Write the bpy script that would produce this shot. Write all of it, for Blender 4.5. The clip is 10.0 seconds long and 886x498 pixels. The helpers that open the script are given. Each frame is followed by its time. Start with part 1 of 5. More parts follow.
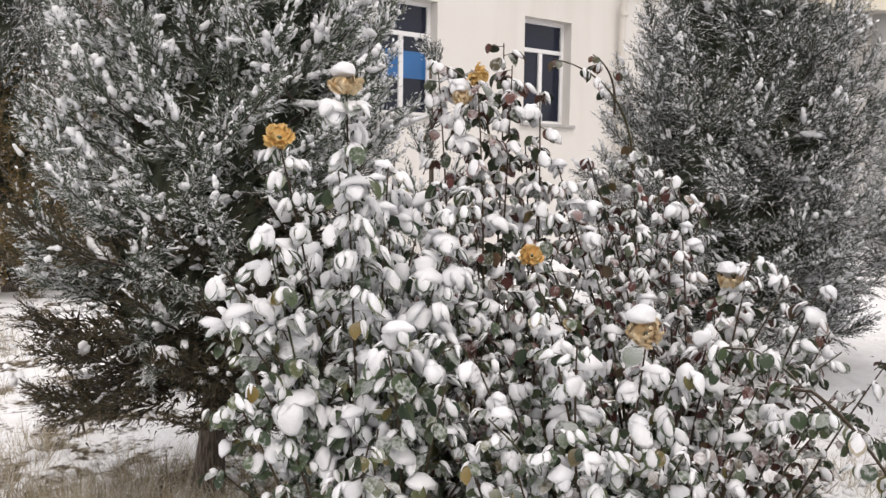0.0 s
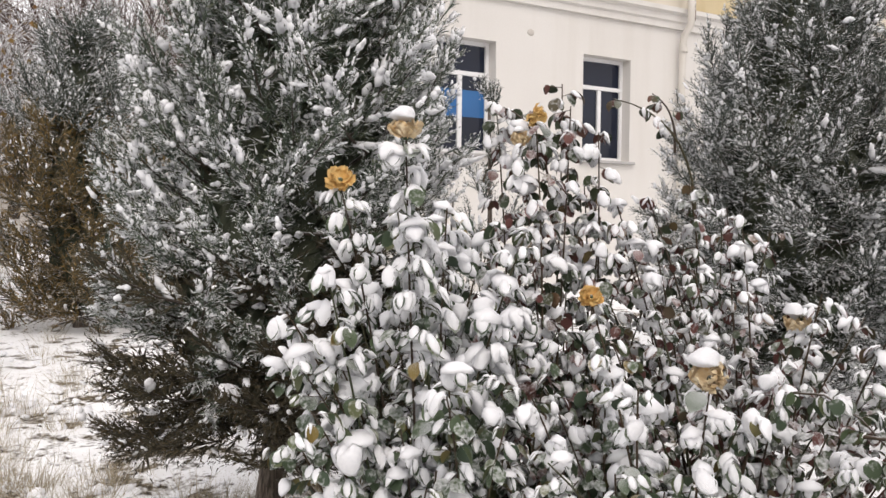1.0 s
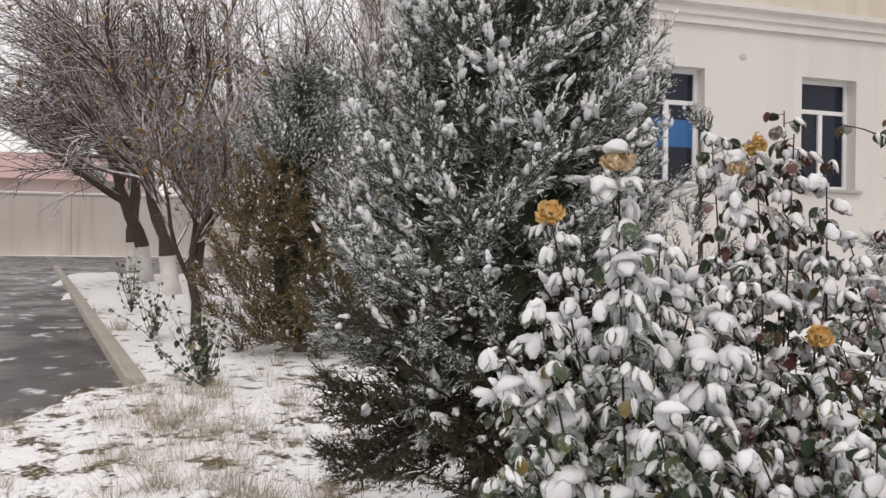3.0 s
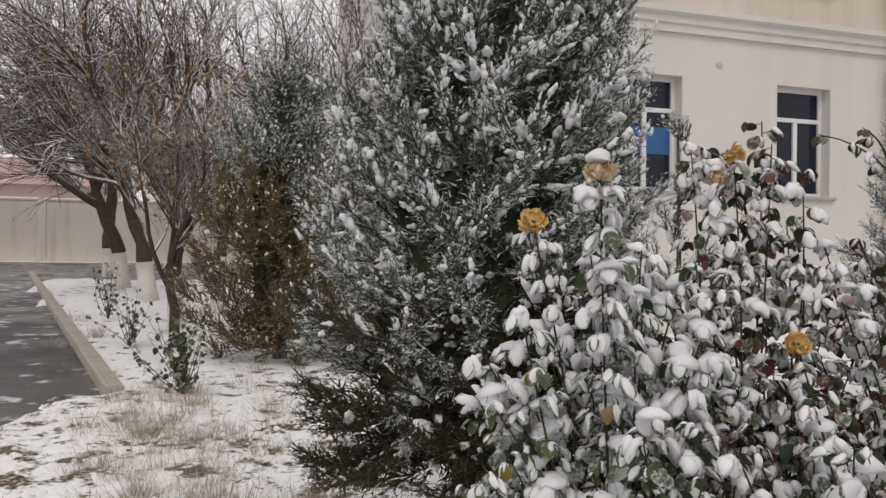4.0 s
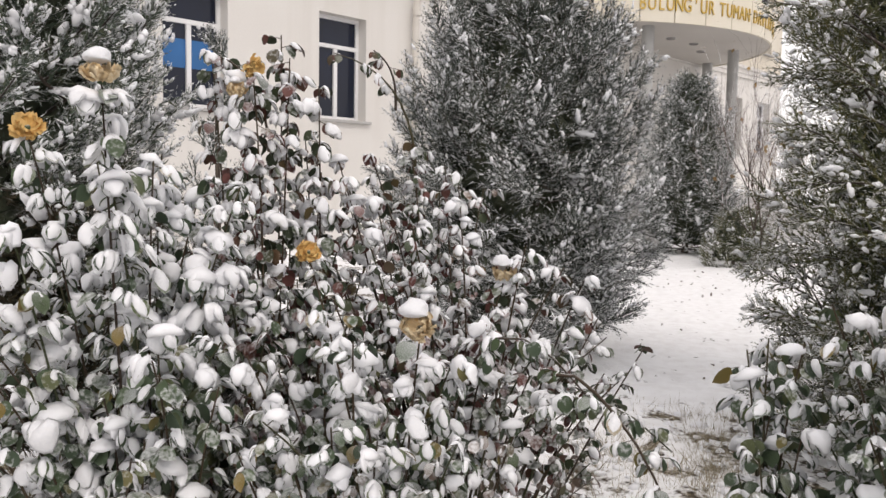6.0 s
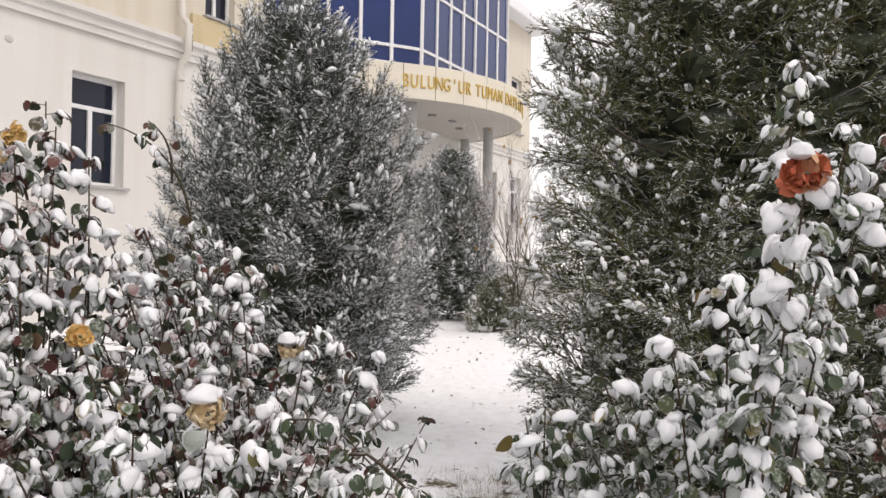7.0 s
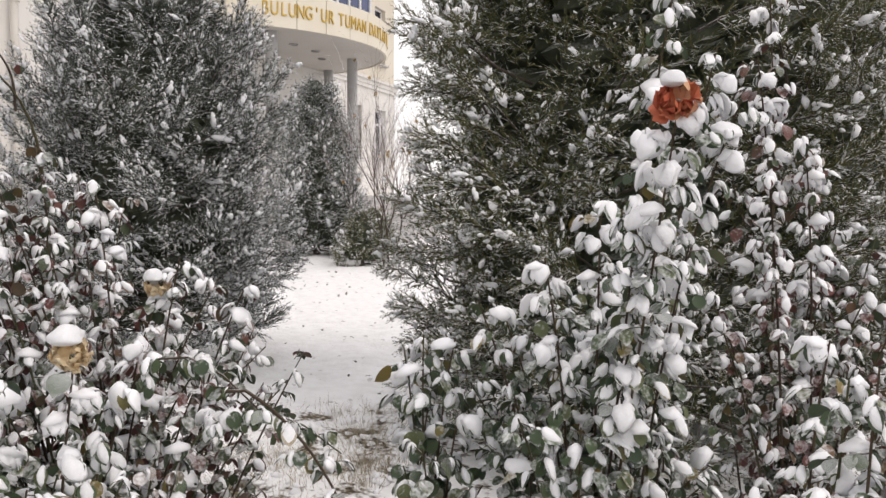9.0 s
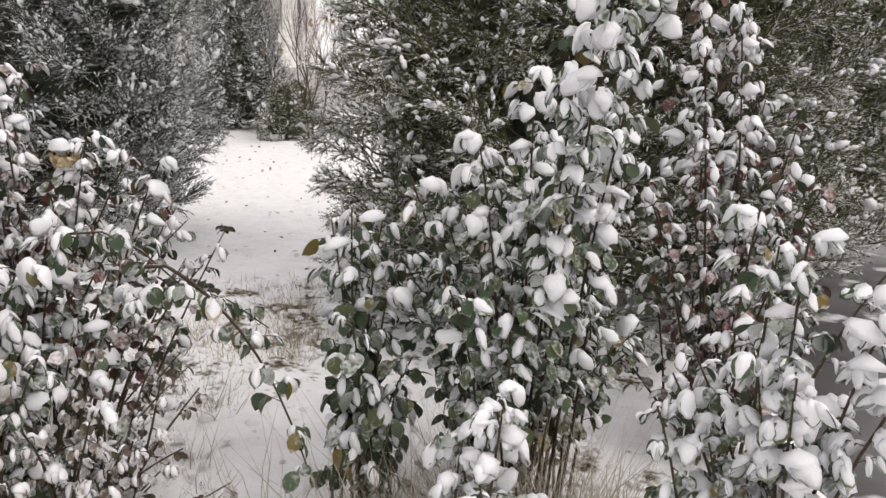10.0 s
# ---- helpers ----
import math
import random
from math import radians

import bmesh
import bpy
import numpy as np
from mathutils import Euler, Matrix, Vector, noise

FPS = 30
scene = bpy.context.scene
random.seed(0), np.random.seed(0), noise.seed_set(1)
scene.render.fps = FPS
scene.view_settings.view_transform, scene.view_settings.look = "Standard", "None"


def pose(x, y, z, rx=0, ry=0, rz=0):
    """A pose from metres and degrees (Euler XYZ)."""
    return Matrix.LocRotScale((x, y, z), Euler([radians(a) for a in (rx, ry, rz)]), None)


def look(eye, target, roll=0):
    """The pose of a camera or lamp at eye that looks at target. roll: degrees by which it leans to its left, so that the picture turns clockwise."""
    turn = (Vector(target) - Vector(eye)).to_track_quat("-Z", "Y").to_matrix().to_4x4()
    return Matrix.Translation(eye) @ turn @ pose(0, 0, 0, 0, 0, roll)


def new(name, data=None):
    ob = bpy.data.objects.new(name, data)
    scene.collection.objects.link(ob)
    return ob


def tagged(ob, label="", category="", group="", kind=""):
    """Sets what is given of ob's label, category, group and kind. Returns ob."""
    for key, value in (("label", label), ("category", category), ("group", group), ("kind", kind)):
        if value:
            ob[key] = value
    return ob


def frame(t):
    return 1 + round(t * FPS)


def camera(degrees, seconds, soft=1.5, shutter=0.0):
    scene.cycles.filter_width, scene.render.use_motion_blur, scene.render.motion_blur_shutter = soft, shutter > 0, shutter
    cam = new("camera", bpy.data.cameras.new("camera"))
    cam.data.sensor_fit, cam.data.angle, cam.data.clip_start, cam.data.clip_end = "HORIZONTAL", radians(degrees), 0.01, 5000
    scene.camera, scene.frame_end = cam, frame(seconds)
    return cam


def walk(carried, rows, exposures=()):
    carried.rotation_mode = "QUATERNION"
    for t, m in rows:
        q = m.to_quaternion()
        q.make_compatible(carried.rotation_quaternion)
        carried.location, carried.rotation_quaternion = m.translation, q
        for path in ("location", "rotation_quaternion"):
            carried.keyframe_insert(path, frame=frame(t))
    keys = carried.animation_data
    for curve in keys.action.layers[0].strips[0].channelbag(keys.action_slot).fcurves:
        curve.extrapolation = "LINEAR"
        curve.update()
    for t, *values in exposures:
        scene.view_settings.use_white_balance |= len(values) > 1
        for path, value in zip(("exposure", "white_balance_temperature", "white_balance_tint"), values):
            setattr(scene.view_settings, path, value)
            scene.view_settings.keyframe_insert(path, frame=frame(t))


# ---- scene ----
cam = camera(55.5, 10.0)
PATH = [
    (0, (0.285, 0.133, 1.23), (1.43, 1.764, 1.066), 0.8),
    (0.5, (0.283, 0.135, 1.238), (1.371, 1.81, 1.127), 0.7),
    (1, (0.282, 0.129, 1.241), (1.313, 1.841, 1.162), 0.6),
    (1.5, (0.267, 0.128, 1.241), (1.108, 1.941, 1.165), 0.5),
    (2, (0.259, 0.14, 1.239), (0.894, 2.035, 1.161), 0.6),
    (2.5, (0.261, 0.137, 1.241), (0.859, 2.046, 1.205), 0.8),
    (4, (0.237, 0.12, 1.251), (0.885, 2.012, 1.257), 0.7),
    (4.5, (0.264, 0.132, 1.236), (1.102, 1.944, 1.117), 0.8),
    (5, (0.296, 0.129, 1.225), (1.361, 1.807, 1.008), 0.9),
    (5.5, (0.332, 0.122, 1.225), (1.615, 1.635, 0.972), 1.1),
    (6, (0.351, 0.112, 1.228), (1.844, 1.433, 1.063), 1.0),
    (7.5, (0.294, 0.179, 1.26), (2.157, 0.906, 1.245), 0.7),
    (8, (0.305, 0.184, 1.249), (2.188, 0.85, 1.157), 0.5),
    (8.5, (0.311, 0.187, 1.244), (2.205, 0.813, 1.109), 0.4),
    (9, (0.324, 0.193, 1.242), (2.236, 0.761, 1.095), 0.5),
    (9.5, (0.333, 0.188, 1.235), (2.256, 0.685, 0.994), 0.5),
    (10, (0.382, 0.216, 1.22), (2.296, 0.602, 0.785), 1.0),
]
walk(cam, [(t, look(eye, target, roll)) for t, eye, target, roll in PATH],
     exposures=[(t, e - 0.01, 6985, 14.5) for t, e in ((0, 0.42), (1.0, 0.46), (1.5, 0.45), (2.0, 0.35), (2.5, 0.23), (4.0, -0.21), (4.5, 0.13), (5.0, 0.24), (5.5, 0.28), (6.0, 0.32), (7.5, 0.38), (10.0, 0.36))])

# ---------- world, sun, exposure ----------
SLOPE = 0.022
wd = bpy.data.worlds.new("overcast_sky")
scene.world = wd
wd.use_nodes = True
wn, wl = wd.node_tree.nodes, wd.node_tree.links
wn.clear()
sky = wn.new("ShaderNodeTexSky")
sky.sky_type, sky.sun_disc = "NISHITA", False
sky.sun_elevation, sky.sun_rotation = radians(38), radians(200)
cloud = wn.new("ShaderNodeMix")
cloud.data_type = "RGBA"
cloud.inputs[0].default_value = 0.88
cloud.inputs[7].default_value = (9.6, 9.7, 10.0, 1)
bgd = wn.new("ShaderNodeBackground")
bgd.inputs[1].default_value = 0.1
wout = wn.new("ShaderNodeOutputWorld")
wl.new(sky.outputs[0], cloud.inputs[6])
wl.new(cloud.outputs[2], bgd.inputs[0])
wl.new(bgd.outputs[0], wout.inputs[0])
sun = new("sun", bpy.data.lights.new("sun", "SUN"))
sun.data.energy, sun.data.angle, sun.data.color = 0.7, radians(25), (1.0, 0.97, 0.93)
sun.matrix_world = look((-6, -14, 16), (0, 0, 0))


# ---------- materials ----------
def nodes_of(name):
    m = bpy.data.materials.new(name)
    m.use_nodes = True
    return m, m.node_tree.nodes, m.node_tree.links, m.node_tree.nodes["Principled BSDF"]


def noise_node(n, l, scale, detail=4.0, coords="Object"):
    tc = n.new("ShaderNodeTexCoord")
    t = n.new("ShaderNodeTexNoise")
    t.inputs["Scale"].default_value, t.inputs["Detail"].default_value = scale, detail
    l.new(tc.outputs[coords], t.inputs["Vector"])
    return t.outputs["Fac"]


def ramp(n, l, fac, stops):
    r = n.new("ShaderNodeValToRGB")
    while len(r.color_ramp.elements) < len(stops):
        r.color_ramp.elements.new(0.5)
    for e, (p, c) in zip(r.color_ramp.elements, stops):
        e.position, e.color = p, (*c, 1)
    l.new(fac, r.inputs[0])
    return r.outputs[0]


def mix(n, l, fac, a, b):
    x = n.new("ShaderNodeMix")
    x.data_type = "RGBA"
    for v, s in ((fac, 0), (a, 6), (b, 7)):
        if hasattr(v, "is_linked"):
            l.new(v, x.inputs[s])
        else:
            x.inputs[s].default_value = v if s == 0 else (*v, 1)
    return x.outputs[2]


def maths(n, l, op, a, b=0.0, c=0.0):
    x = n.new("ShaderNodeMath")
    x.operation = op
    for i, v in enumerate((a, b, c)):
        if hasattr(v, "is_linked"):
            l.new(v, x.inputs[i])
        else:
            x.inputs[i].default_value = v
    return x.outputs[0]


def bump(n, l, bsdf, height, strength, distance):
    b = n.new("ShaderNodeBump")
    b.inputs["Strength"].default_value, b.inputs["Distance"].default_value = strength, distance
    l.new(height, b.inputs["Height"])
    l.new(b.outputs[0], bsdf.inputs["Normal"])


def piece_random(n, l):
    """A random number per piece, whether joined or an object of its own."""
    g, o = n.new("ShaderNodeNewGeometry"), n.new("ShaderNodeObjectInfo")
    return maths(n, l, "FRACT", maths(n, l, "ADD", g.outputs["Random Per Island"], o.outputs["Random"]))


SNOW = (0.86, 0.87, 0.89)


def dusted(name, stops, rough, low, high, amount, scale=30.0, rnd=True):
    """A surface in varied colours with snow settled on what faces upwards."""
    m, n, l, b = nodes_of(name)
    fac = piece_random(n, l) if rnd else noise_node(n, l, scale * 0.3)
    col = ramp(n, l, fac, stops)
    grain = noise_node(n, l, scale, 3)
    col = mix(n, l, maths(n, l, "MULTIPLY", grain, 0.35), col, tuple(0.5 * v for v in stops[0][1]))
    g = n.new("ShaderNodeNewGeometry")
    sep = n.new("ShaderNodeSeparateXYZ")
    l.new(g.outputs["Normal"], sep.inputs[0])
    up = n.new("ShaderNodeMapRange")
    up.inputs["From Min"].default_value, up.inputs["From Max"].default_value = low, high
    up.inputs["To Max"].default_value = amount
    l.new(maths(n, l, "ADD", sep.outputs["Z"], maths(n, l, "MULTIPLY_ADD", noise_node(n, l, scale * 1.7, 2), 1.6, -0.8)), up.inputs["Value"])
    l.new(mix(n, l, up.outputs[0], col, SNOW), b.inputs["Base Color"])
    b.inputs["Roughness"].default_value = rough
    b.inputs["Specular IOR Level"].default_value = 0.25
    return m


def surface(name, a, c, rough, scale, fine, bump_d=0.002, metal=0.0, streak=None):
    """A plain surface: two tones at a large scale, grain at a small one."""
    m, n, l, b = nodes_of(name)
    big = ramp(n, l, noise_node(n, l, scale), [(0.35, a), (0.65, c)])
    f = noise_node(n, l, fine, 6)
    col = mix(n, l, maths(n, l, "MULTIPLY", f, 0.25), big, tuple(0.6 * v for v in a))
    if streak:
        tc, mp = n.new("ShaderNodeTexCoord"), n.new("ShaderNodeMapping")
        mp.inputs["Scale"].default_value = (3.0, 3.0, 0.25)
        tx = n.new("ShaderNodeTexNoise")
        tx.inputs["Scale"].default_value, tx.inputs["Detail"].default_value = 1.2, 6
        l.new(tc.outputs["Object"], mp.inputs[0])
        l.new(mp.outputs[0], tx.inputs["Vector"])
        k = ramp(n, l, tx.outputs["Fac"], [(0.5, (0, 0, 0)), (0.75, (0.55, 0.55, 0.55))])
        col = mix(n, l, k, col, streak)
    l.new(col, b.inputs["Base Color"])
    b.inputs["Roughness"].default_value, b.inputs["Metallic"].default_value = rough, metal
    bump(n, l, b, f, 0.5, bump_d)
    return m


def snow_material(name):
    m, n, l, b = nodes_of(name)
    f = noise_node(n, l, 9, 5)
    col = ramp(n, l, f, [(0.3, (0.80, 0.81, 0.84)), (0.7, (0.88, 0.885, 0.90))])
    l.new(col, b.inputs["Base Color"])
    b.inputs["Roughness"].default_value = 0.7
    b.inputs["Specular IOR Level"].default_value = 0.2
    lumpy = maths(n, l, "ADD", noise_node(n, l, 55, 3), maths(n, l, "MULTIPLY", noise_node(n, l, 260, 3), 0.3))
    bump(n, l, b, lumpy, 0.45, 0.005)
    return m


def ground_material():
    """Thin snow over grass and earth, worn through in patches."""
    m, n, l, b = nodes_of("ground_snow")
    patch = noise_node(n, l, 5.5, 8)
    broad = noise_node(n, l, 0.45, 3)
    tiny = noise_node(n, l, 38, 5)
    earth = ramp(n, l, tiny, [(0.35, (0.045, 0.035, 0.025)), (0.55, (0.16, 0.13, 0.085)), (0.7, (0.30, 0.25, 0.16))])
    white = ramp(n, l, noise_node(n, l, 12, 6), [(0.25, (0.80, 0.797, 0.80)), (0.6, (0.90, 0.905, 0.915))])
    k = maths(n, l, "ADD", maths(n, l, "MULTIPLY", patch, 0.75), maths(n, l, "MULTIPLY", broad, 0.3))
    k = maths(n, l, "ADD", k, maths(n, l, "MULTIPLY", tiny, 0.28))
    cover = n.new("ShaderNodeMapRange")
    cover.inputs["From Min"].default_value, cover.inputs["From Max"].default_value = 0.60, 0.68
    at = n.new("ShaderNodeAttribute")
    at.attribute_name = "cover"
    k = maths(n, l, "ADD", k, maths(n, l, "MULTIPLY", at.outputs["Fac"], 0.45))
    l.new(k, cover.inputs["Value"])
    l.new(mix(n, l, cover.outputs[0], earth, white), b.inputs["Base Color"])
    b.inputs["Roughness"].default_value = 0.8
    b.inputs["Specular IOR Level"].default_value = 0.2
    bump(n, l, b, maths(n, l, "ADD", k, maths(n, l, "MULTIPLY", tiny, 0.4)), 0.7, 0.02)
    return m


def asphalt_material():
    m, n, l, b = nodes_of("wet_asphalt")
    col = ramp(n, l, noise_node(n, l, 0.8, 4), [(0.3, (0.035, 0.033, 0.034)), (0.7, (0.07, 0.066, 0.066))])
    fine = noise_node(n, l, 220, 3)
    col = mix(n, l, maths(n, l, "MULTIPLY", fine, 0.4), col, (0.10, 0.095, 0.09))
    k = ramp(n, l, noise_node(n, l, 3.8, 9), [(0.59, (0, 0, 0)), (0.66, (0.8, 0.8, 0.8))])
    l.new(mix(n, l, k, col, (0.75, 0.76, 0.78)), b.inputs["Base Color"])
    l.new(ramp(n, l, noise_node(n, l, 1.1, 3), [(0.4, (0.28, 0.28, 0.28)), (0.65, (0.62, 0.62, 0.62))]), b.inputs["Roughness"])
    bump(n, l, b, fine, 0.4, 0.004)
    return m


def trunk_material():
    """Stringy juniper bark: long upright fibres and cracks."""
    m, n, l, b = nodes_of("fissured_bark")
    tc, mp = n.new("ShaderNodeTexCoord"), n.new("ShaderNodeMapping")
    mp.inputs["Scale"].default_value = (1.0, 1.0, 0.09)
    tx = n.new("ShaderNodeTexNoise")
    tx.inputs["Scale"].default_value, tx.inputs["Detail"].default_value = 130.0, 5.0
    l.new(tc.outputs["Object"], mp.inputs[0])
    l.new(mp.outputs[0], tx.inputs["Vector"])
    col = ramp(n, l, tx.outputs["Fac"], [(0.36, (0.045, 0.034, 0.028)), (0.5, (0.14, 0.11, 0.09)), (0.66, (0.26, 0.215, 0.18))])
    col = mix(n, l, maths(n, l, "MULTIPLY", noise_node(n, l, 9, 4), 0.5), col, (0.09, 0.075, 0.055))
    l.new(col, b.inputs["Base Color"])
    b.inputs["Roughness"].default_value = 0.9
    bump(n, l, b, tx.outputs["Fac"], 0.9, 0.012)
    return m


def glass_material(name, tint):
    m, n, l, b = nodes_of(name)
    col = ramp(n, l, noise_node(n, l, 0.9, 3), [(0.35, tuple(0.75 * v for v in tint)), (0.65, tint)])
    l.new(col, b.inputs["Base Color"])
    b.inputs["Roughness"].default_value, b.inputs["IOR"].default_value = 0.06, 1.5
    b.inputs["Specular IOR Level"].default_value = 0.3
    bump(n, l, b, noise_node(n, l, 1.3, 1), 0.05, 0.01)
    return m


M_SNOW = snow_material("snow")
M_GROUND = ground_material()
M_ASPHALT = asphalt_material()
M_JUN_GREEN = dusted("juniper_foliage", [(0.0, (0.058, 0.081, 0.060)), (0.55, (0.098, 0.127, 0.091)), (1.0, (0.143, 0.156, 0.098))], 0.7, -0.02, 0.45, 0.85)
# darker than the foliage: shade between the boughs, put into the colour
M_JUN_SHADE_CORE = dusted("juniper_shade_core", [(0.35, (0.039, 0.048, 0.031)), (0.65, (0.084, 0.091, 0.059))], 0.9, 0.6, 1.3, 0.2, 45, False)
M_JUN_DARK = dusted("brownish_lower_foliage", [(0.0, (0.039, 0.036, 0.023)), (0.6, (0.072, 0.062, 0.039)), (1.0, (0.130, 0.098, 0.052))], 0.75, 0.7, 1.3, 0.25)
M_JUN_OLIVE = dusted("olive_juniper_foliage", [(0.0, (0.058, 0.066, 0.033)), (0.6, (0.112, 0.124, 0.050)), (1.0, (0.190, 0.165, 0.070))], 0.7, 0.2, 0.65, 0.7)
M_JUN_GREY = dusted("frosted_juniper_foliage", [(0.0, (0.053, 0.070, 0.059)), (0.6, (0.098, 0.119, 0.098)), (1.0, (0.140, 0.133, 0.105))], 0.7, -0.05, 0.45, 0.85)
M_JUN_BROWN = dusted("browned_juniper_foliage", [(0.0, (0.060, 0.060, 0.040)), (0.45, (0.130, 0.103, 0.054)), (1.0, (0.320, 0.205, 0.070))], 0.75, 0.3, 1.1, 0.5)
M_BARK = dusted("bark", [(0.0, (0.05, 0.04, 0.033)), (1.0, (0.10, 0.08, 0.065))], 0.9, 0.5, 1.1, 0.6, 40, False)
M_TRUNK = trunk_material()
M_TWIG = dusted("snowy_twigs", [(0.0, (0.09, 0.062, 0.052)), (0.6, (0.15, 0.103, 0.085)), (1.0, (0.21, 0.145, 0.11))], 0.85, -0.05, 0.4, 0.97, 14)
M_LIME = surface("whitewash", (0.72, 0.70, 0.66), (0.55, 0.52, 0.48), 0.9, 3, 40, 0.006)
M_CANE = dusted("rose_cane", [(0.0, (0.05, 0.035, 0.025)), (0.6, (0.085, 0.06, 0.035)), (1.0, (0.06, 0.075, 0.035))], 0.6, 0.6, 1.3, 0.5, 25)
M_LEAF = dusted("rose_leaf", [(0.0, (0.046, 0.069, 0.044)), (0.7, (0.086, 0.121, 0.063)), (0.92, (0.127, 0.138, 0.063)), (1.0, (0.230, 0.161, 0.046))], 0.5, 0.45, 1.2, 0.7, 60)
M_LEAF_RED = dusted("reddish_rose_leaf", [(0.0, (0.045, 0.06, 0.035)), (0.52, (0.075, 0.095, 0.05)), (0.62, (0.12, 0.05, 0.04)), (0.86, (0.17, 0.065, 0.06)), (1.0, (0.15, 0.11, 0.05))], 0.5, 0.4, 1.2, 0.7, 60)
M_LEAF_DRY = dusted("dry_leaf", [(0.0, (0.20, 0.13, 0.05)), (0.6, (0.33, 0.22, 0.08)), (1.0, (0.26, 0.13, 0.05))], 0.7, 0.6, 1.4, 0.6, 60)
M_LEAF_DULL = dusted("frosted_brown_leaf", [(0.0, (0.12, 0.09, 0.07)), (0.6, (0.20, 0.15, 0.12)), (1.0, (0.11, 0.12, 0.07))], 0.7, 0.1, 0.8, 0.7, 70)
M_GRASS = dusted("dry_grass", [(0.0, (0.30, 0.25, 0.17)), (0.6, (0.48, 0.41, 0.29)), (1.0, (0.24, 0.21, 0.12))], 0.8, 0.2, 1.0, 0.6, 40)
M_PETAL_GOLD = dusted("golden_petal", [(0.0, (0.78, 0.50, 0.18)), (0.6, (0.85, 0.62, 0.28)), (1.0, (0.68, 0.38, 0.12))], 0.6, 1.2, 2.0, 0.4, 50)
M_PETAL_CREAM = dusted("cream_petal", [(0.0, (0.80, 0.62, 0.38)), (0.6, (0.84, 0.71, 0.50)), (1.0, (0.70, 0.48, 0.24))], 0.6, 0.9, 1.6, 0.5, 50)
M_PETAL_RED = dusted("orange_red_petal", [(0.0, (0.52, 0.12, 0.07)), (0.6, (0.64, 0.23, 0.12)), (1.0, (0.72, 0.46, 0.28))], 0.6, 1.1, 1.9, 0.4, 50)
M_WALL = surface("white_render", (0.74, 0.72, 0.69), (0.69, 0.665, 0.63), 0.9, 0.5, 45, 0.002, streak=(0.60, 0.57, 0.53))
M_WALL_UP = surface("cream_render", (0.72, 0.67, 0.58), (0.66, 0.60, 0.50), 0.9, 0.6, 45, 0.002, streak=(0.52, 0.44, 0.32))
M_PANEL = surface("beige_panel", (0.66, 0.56, 0.37), (0.60, 0.49, 0.30), 0.85, 0.8, 50, 0.002, streak=(0.45, 0.34, 0.18))
M_FASCIA = surface("cream_fascia", (0.76, 0.71, 0.60), (0.71, 0.65, 0.53), 0.6, 0.7, 60, 0.001)
M_SOFFIT = surface("grey_soffit", (0.60, 0.57, 0.53), (0.55, 0.52, 0.48), 0.85, 0.6, 50, 0.001)
M_COLUMN = surface("grey_column", (0.42, 0.42, 0.41), (0.36, 0.36, 0.35), 0.6, 1.5, 60, 0.001)
M_PVC = surface("white_plastic", (0.80, 0.80, 0.80), (0.76, 0.76, 0.77), 0.35, 2, 60, 0.0005)
M_SILL = surface("grey_sill", (0.45, 0.44, 0.43), (0.38, 0.37, 0.36), 0.8, 4, 60, 0.001)
M_PIPE = surface("painted_pipe", (0.70, 0.67, 0.62), (0.60, 0.56, 0.50), 0.6, 2, 50, 0.001)
M_GLASS = glass_material("dark_window_glass", (0.012, 0.016, 0.032))
M_GLASS_BLUE = glass_material("blue_window_film", (0.03, 0.14, 0.36))
M_CURTAIN_WALL = glass_material("blue_facade_glass", (0.02, 0.04, 0.15))
M_GOLD = surface("gold_letters", (0.62, 0.43, 0.10), (0.50, 0.33, 0.07), 0.4, 3, 60, 0.0005, metal=0.3)
M_CONCRETE = surface("yard_wall_concrete", (0.60, 0.565, 0.52), (0.52, 0.48, 0.44), 0.9, 0.4, 20, 0.003, streak=(0.36, 0.32, 0.28))
M_KERB = surface("kerb_stone", (0.46, 0.43, 0.38), (0.36, 0.33, 0.29), 0.9, 2.5, 40, 0.004)
M_ROOF = surface("pink_roof", (0.52, 0.36, 0.34), (0.46, 0.31, 0.30), 0.8, 0.6, 8, 0.004)
M_HOUSE = surface("far_plaster", (0.55, 0.44, 0.42), (0.48, 0.38, 0.36), 0.9, 0.5, 9, 0.003)
M_STEP = surface("grey_steps", (0.45, 0.44, 0.43), (0.38, 0.37, 0.36), 0.85, 1.5, 40, 0.002)


# ---------- mesh tools ----------
def ground_z(x, y):
    """Height of the lie of the land."""
    return SLOPE * min(y, 45.0)


def raw_mesh(name, v, f, material, smooth=True):
    me = bpy.data.meshes.new(name)
    v, f = np.asarray(v, np.float32), np.asarray(f, np.int32)
    k = f.shape[1]
    me.vertices.add(len(v))
    me.vertices.foreach_set("co", v.ravel())
    me.loops.add(f.size)
    me.loops.foreach_set("vertex_index", f.ravel())
    me.polygons.add(len(f))
    me.polygons.foreach_set("loop_start", np.arange(0, f.size, k, dtype=np.int32))
    me.polygons.foreach_set("use_smooth", np.full(len(f), smooth))
    me.materials.append(material)
    me.update(calc_edges=True)
    return me


def bm_mesh(name, bm, material, smooth=False):
    me = bpy.data.meshes.new(name)
    bm.to_mesh(me)
    bm.free()
    me.polygons.foreach_set("use_smooth", np.full(len(me.polygons), smooth))
    me.materials.append(material)
    return me


def part(name, data, parent, label="", kind=""):
    ob = new(name, data)
    ob.parent = parent
    return tagged(ob, label, kind=kind)


def thing(name, label, category, x=0.0, y=0.0, z=0.0, group="", kind=""):
    ob = new(name)
    ob.location = (x, y, z)
    ob.empty_display_size = 0.1
    return tagged(ob, label, category, group, kind)


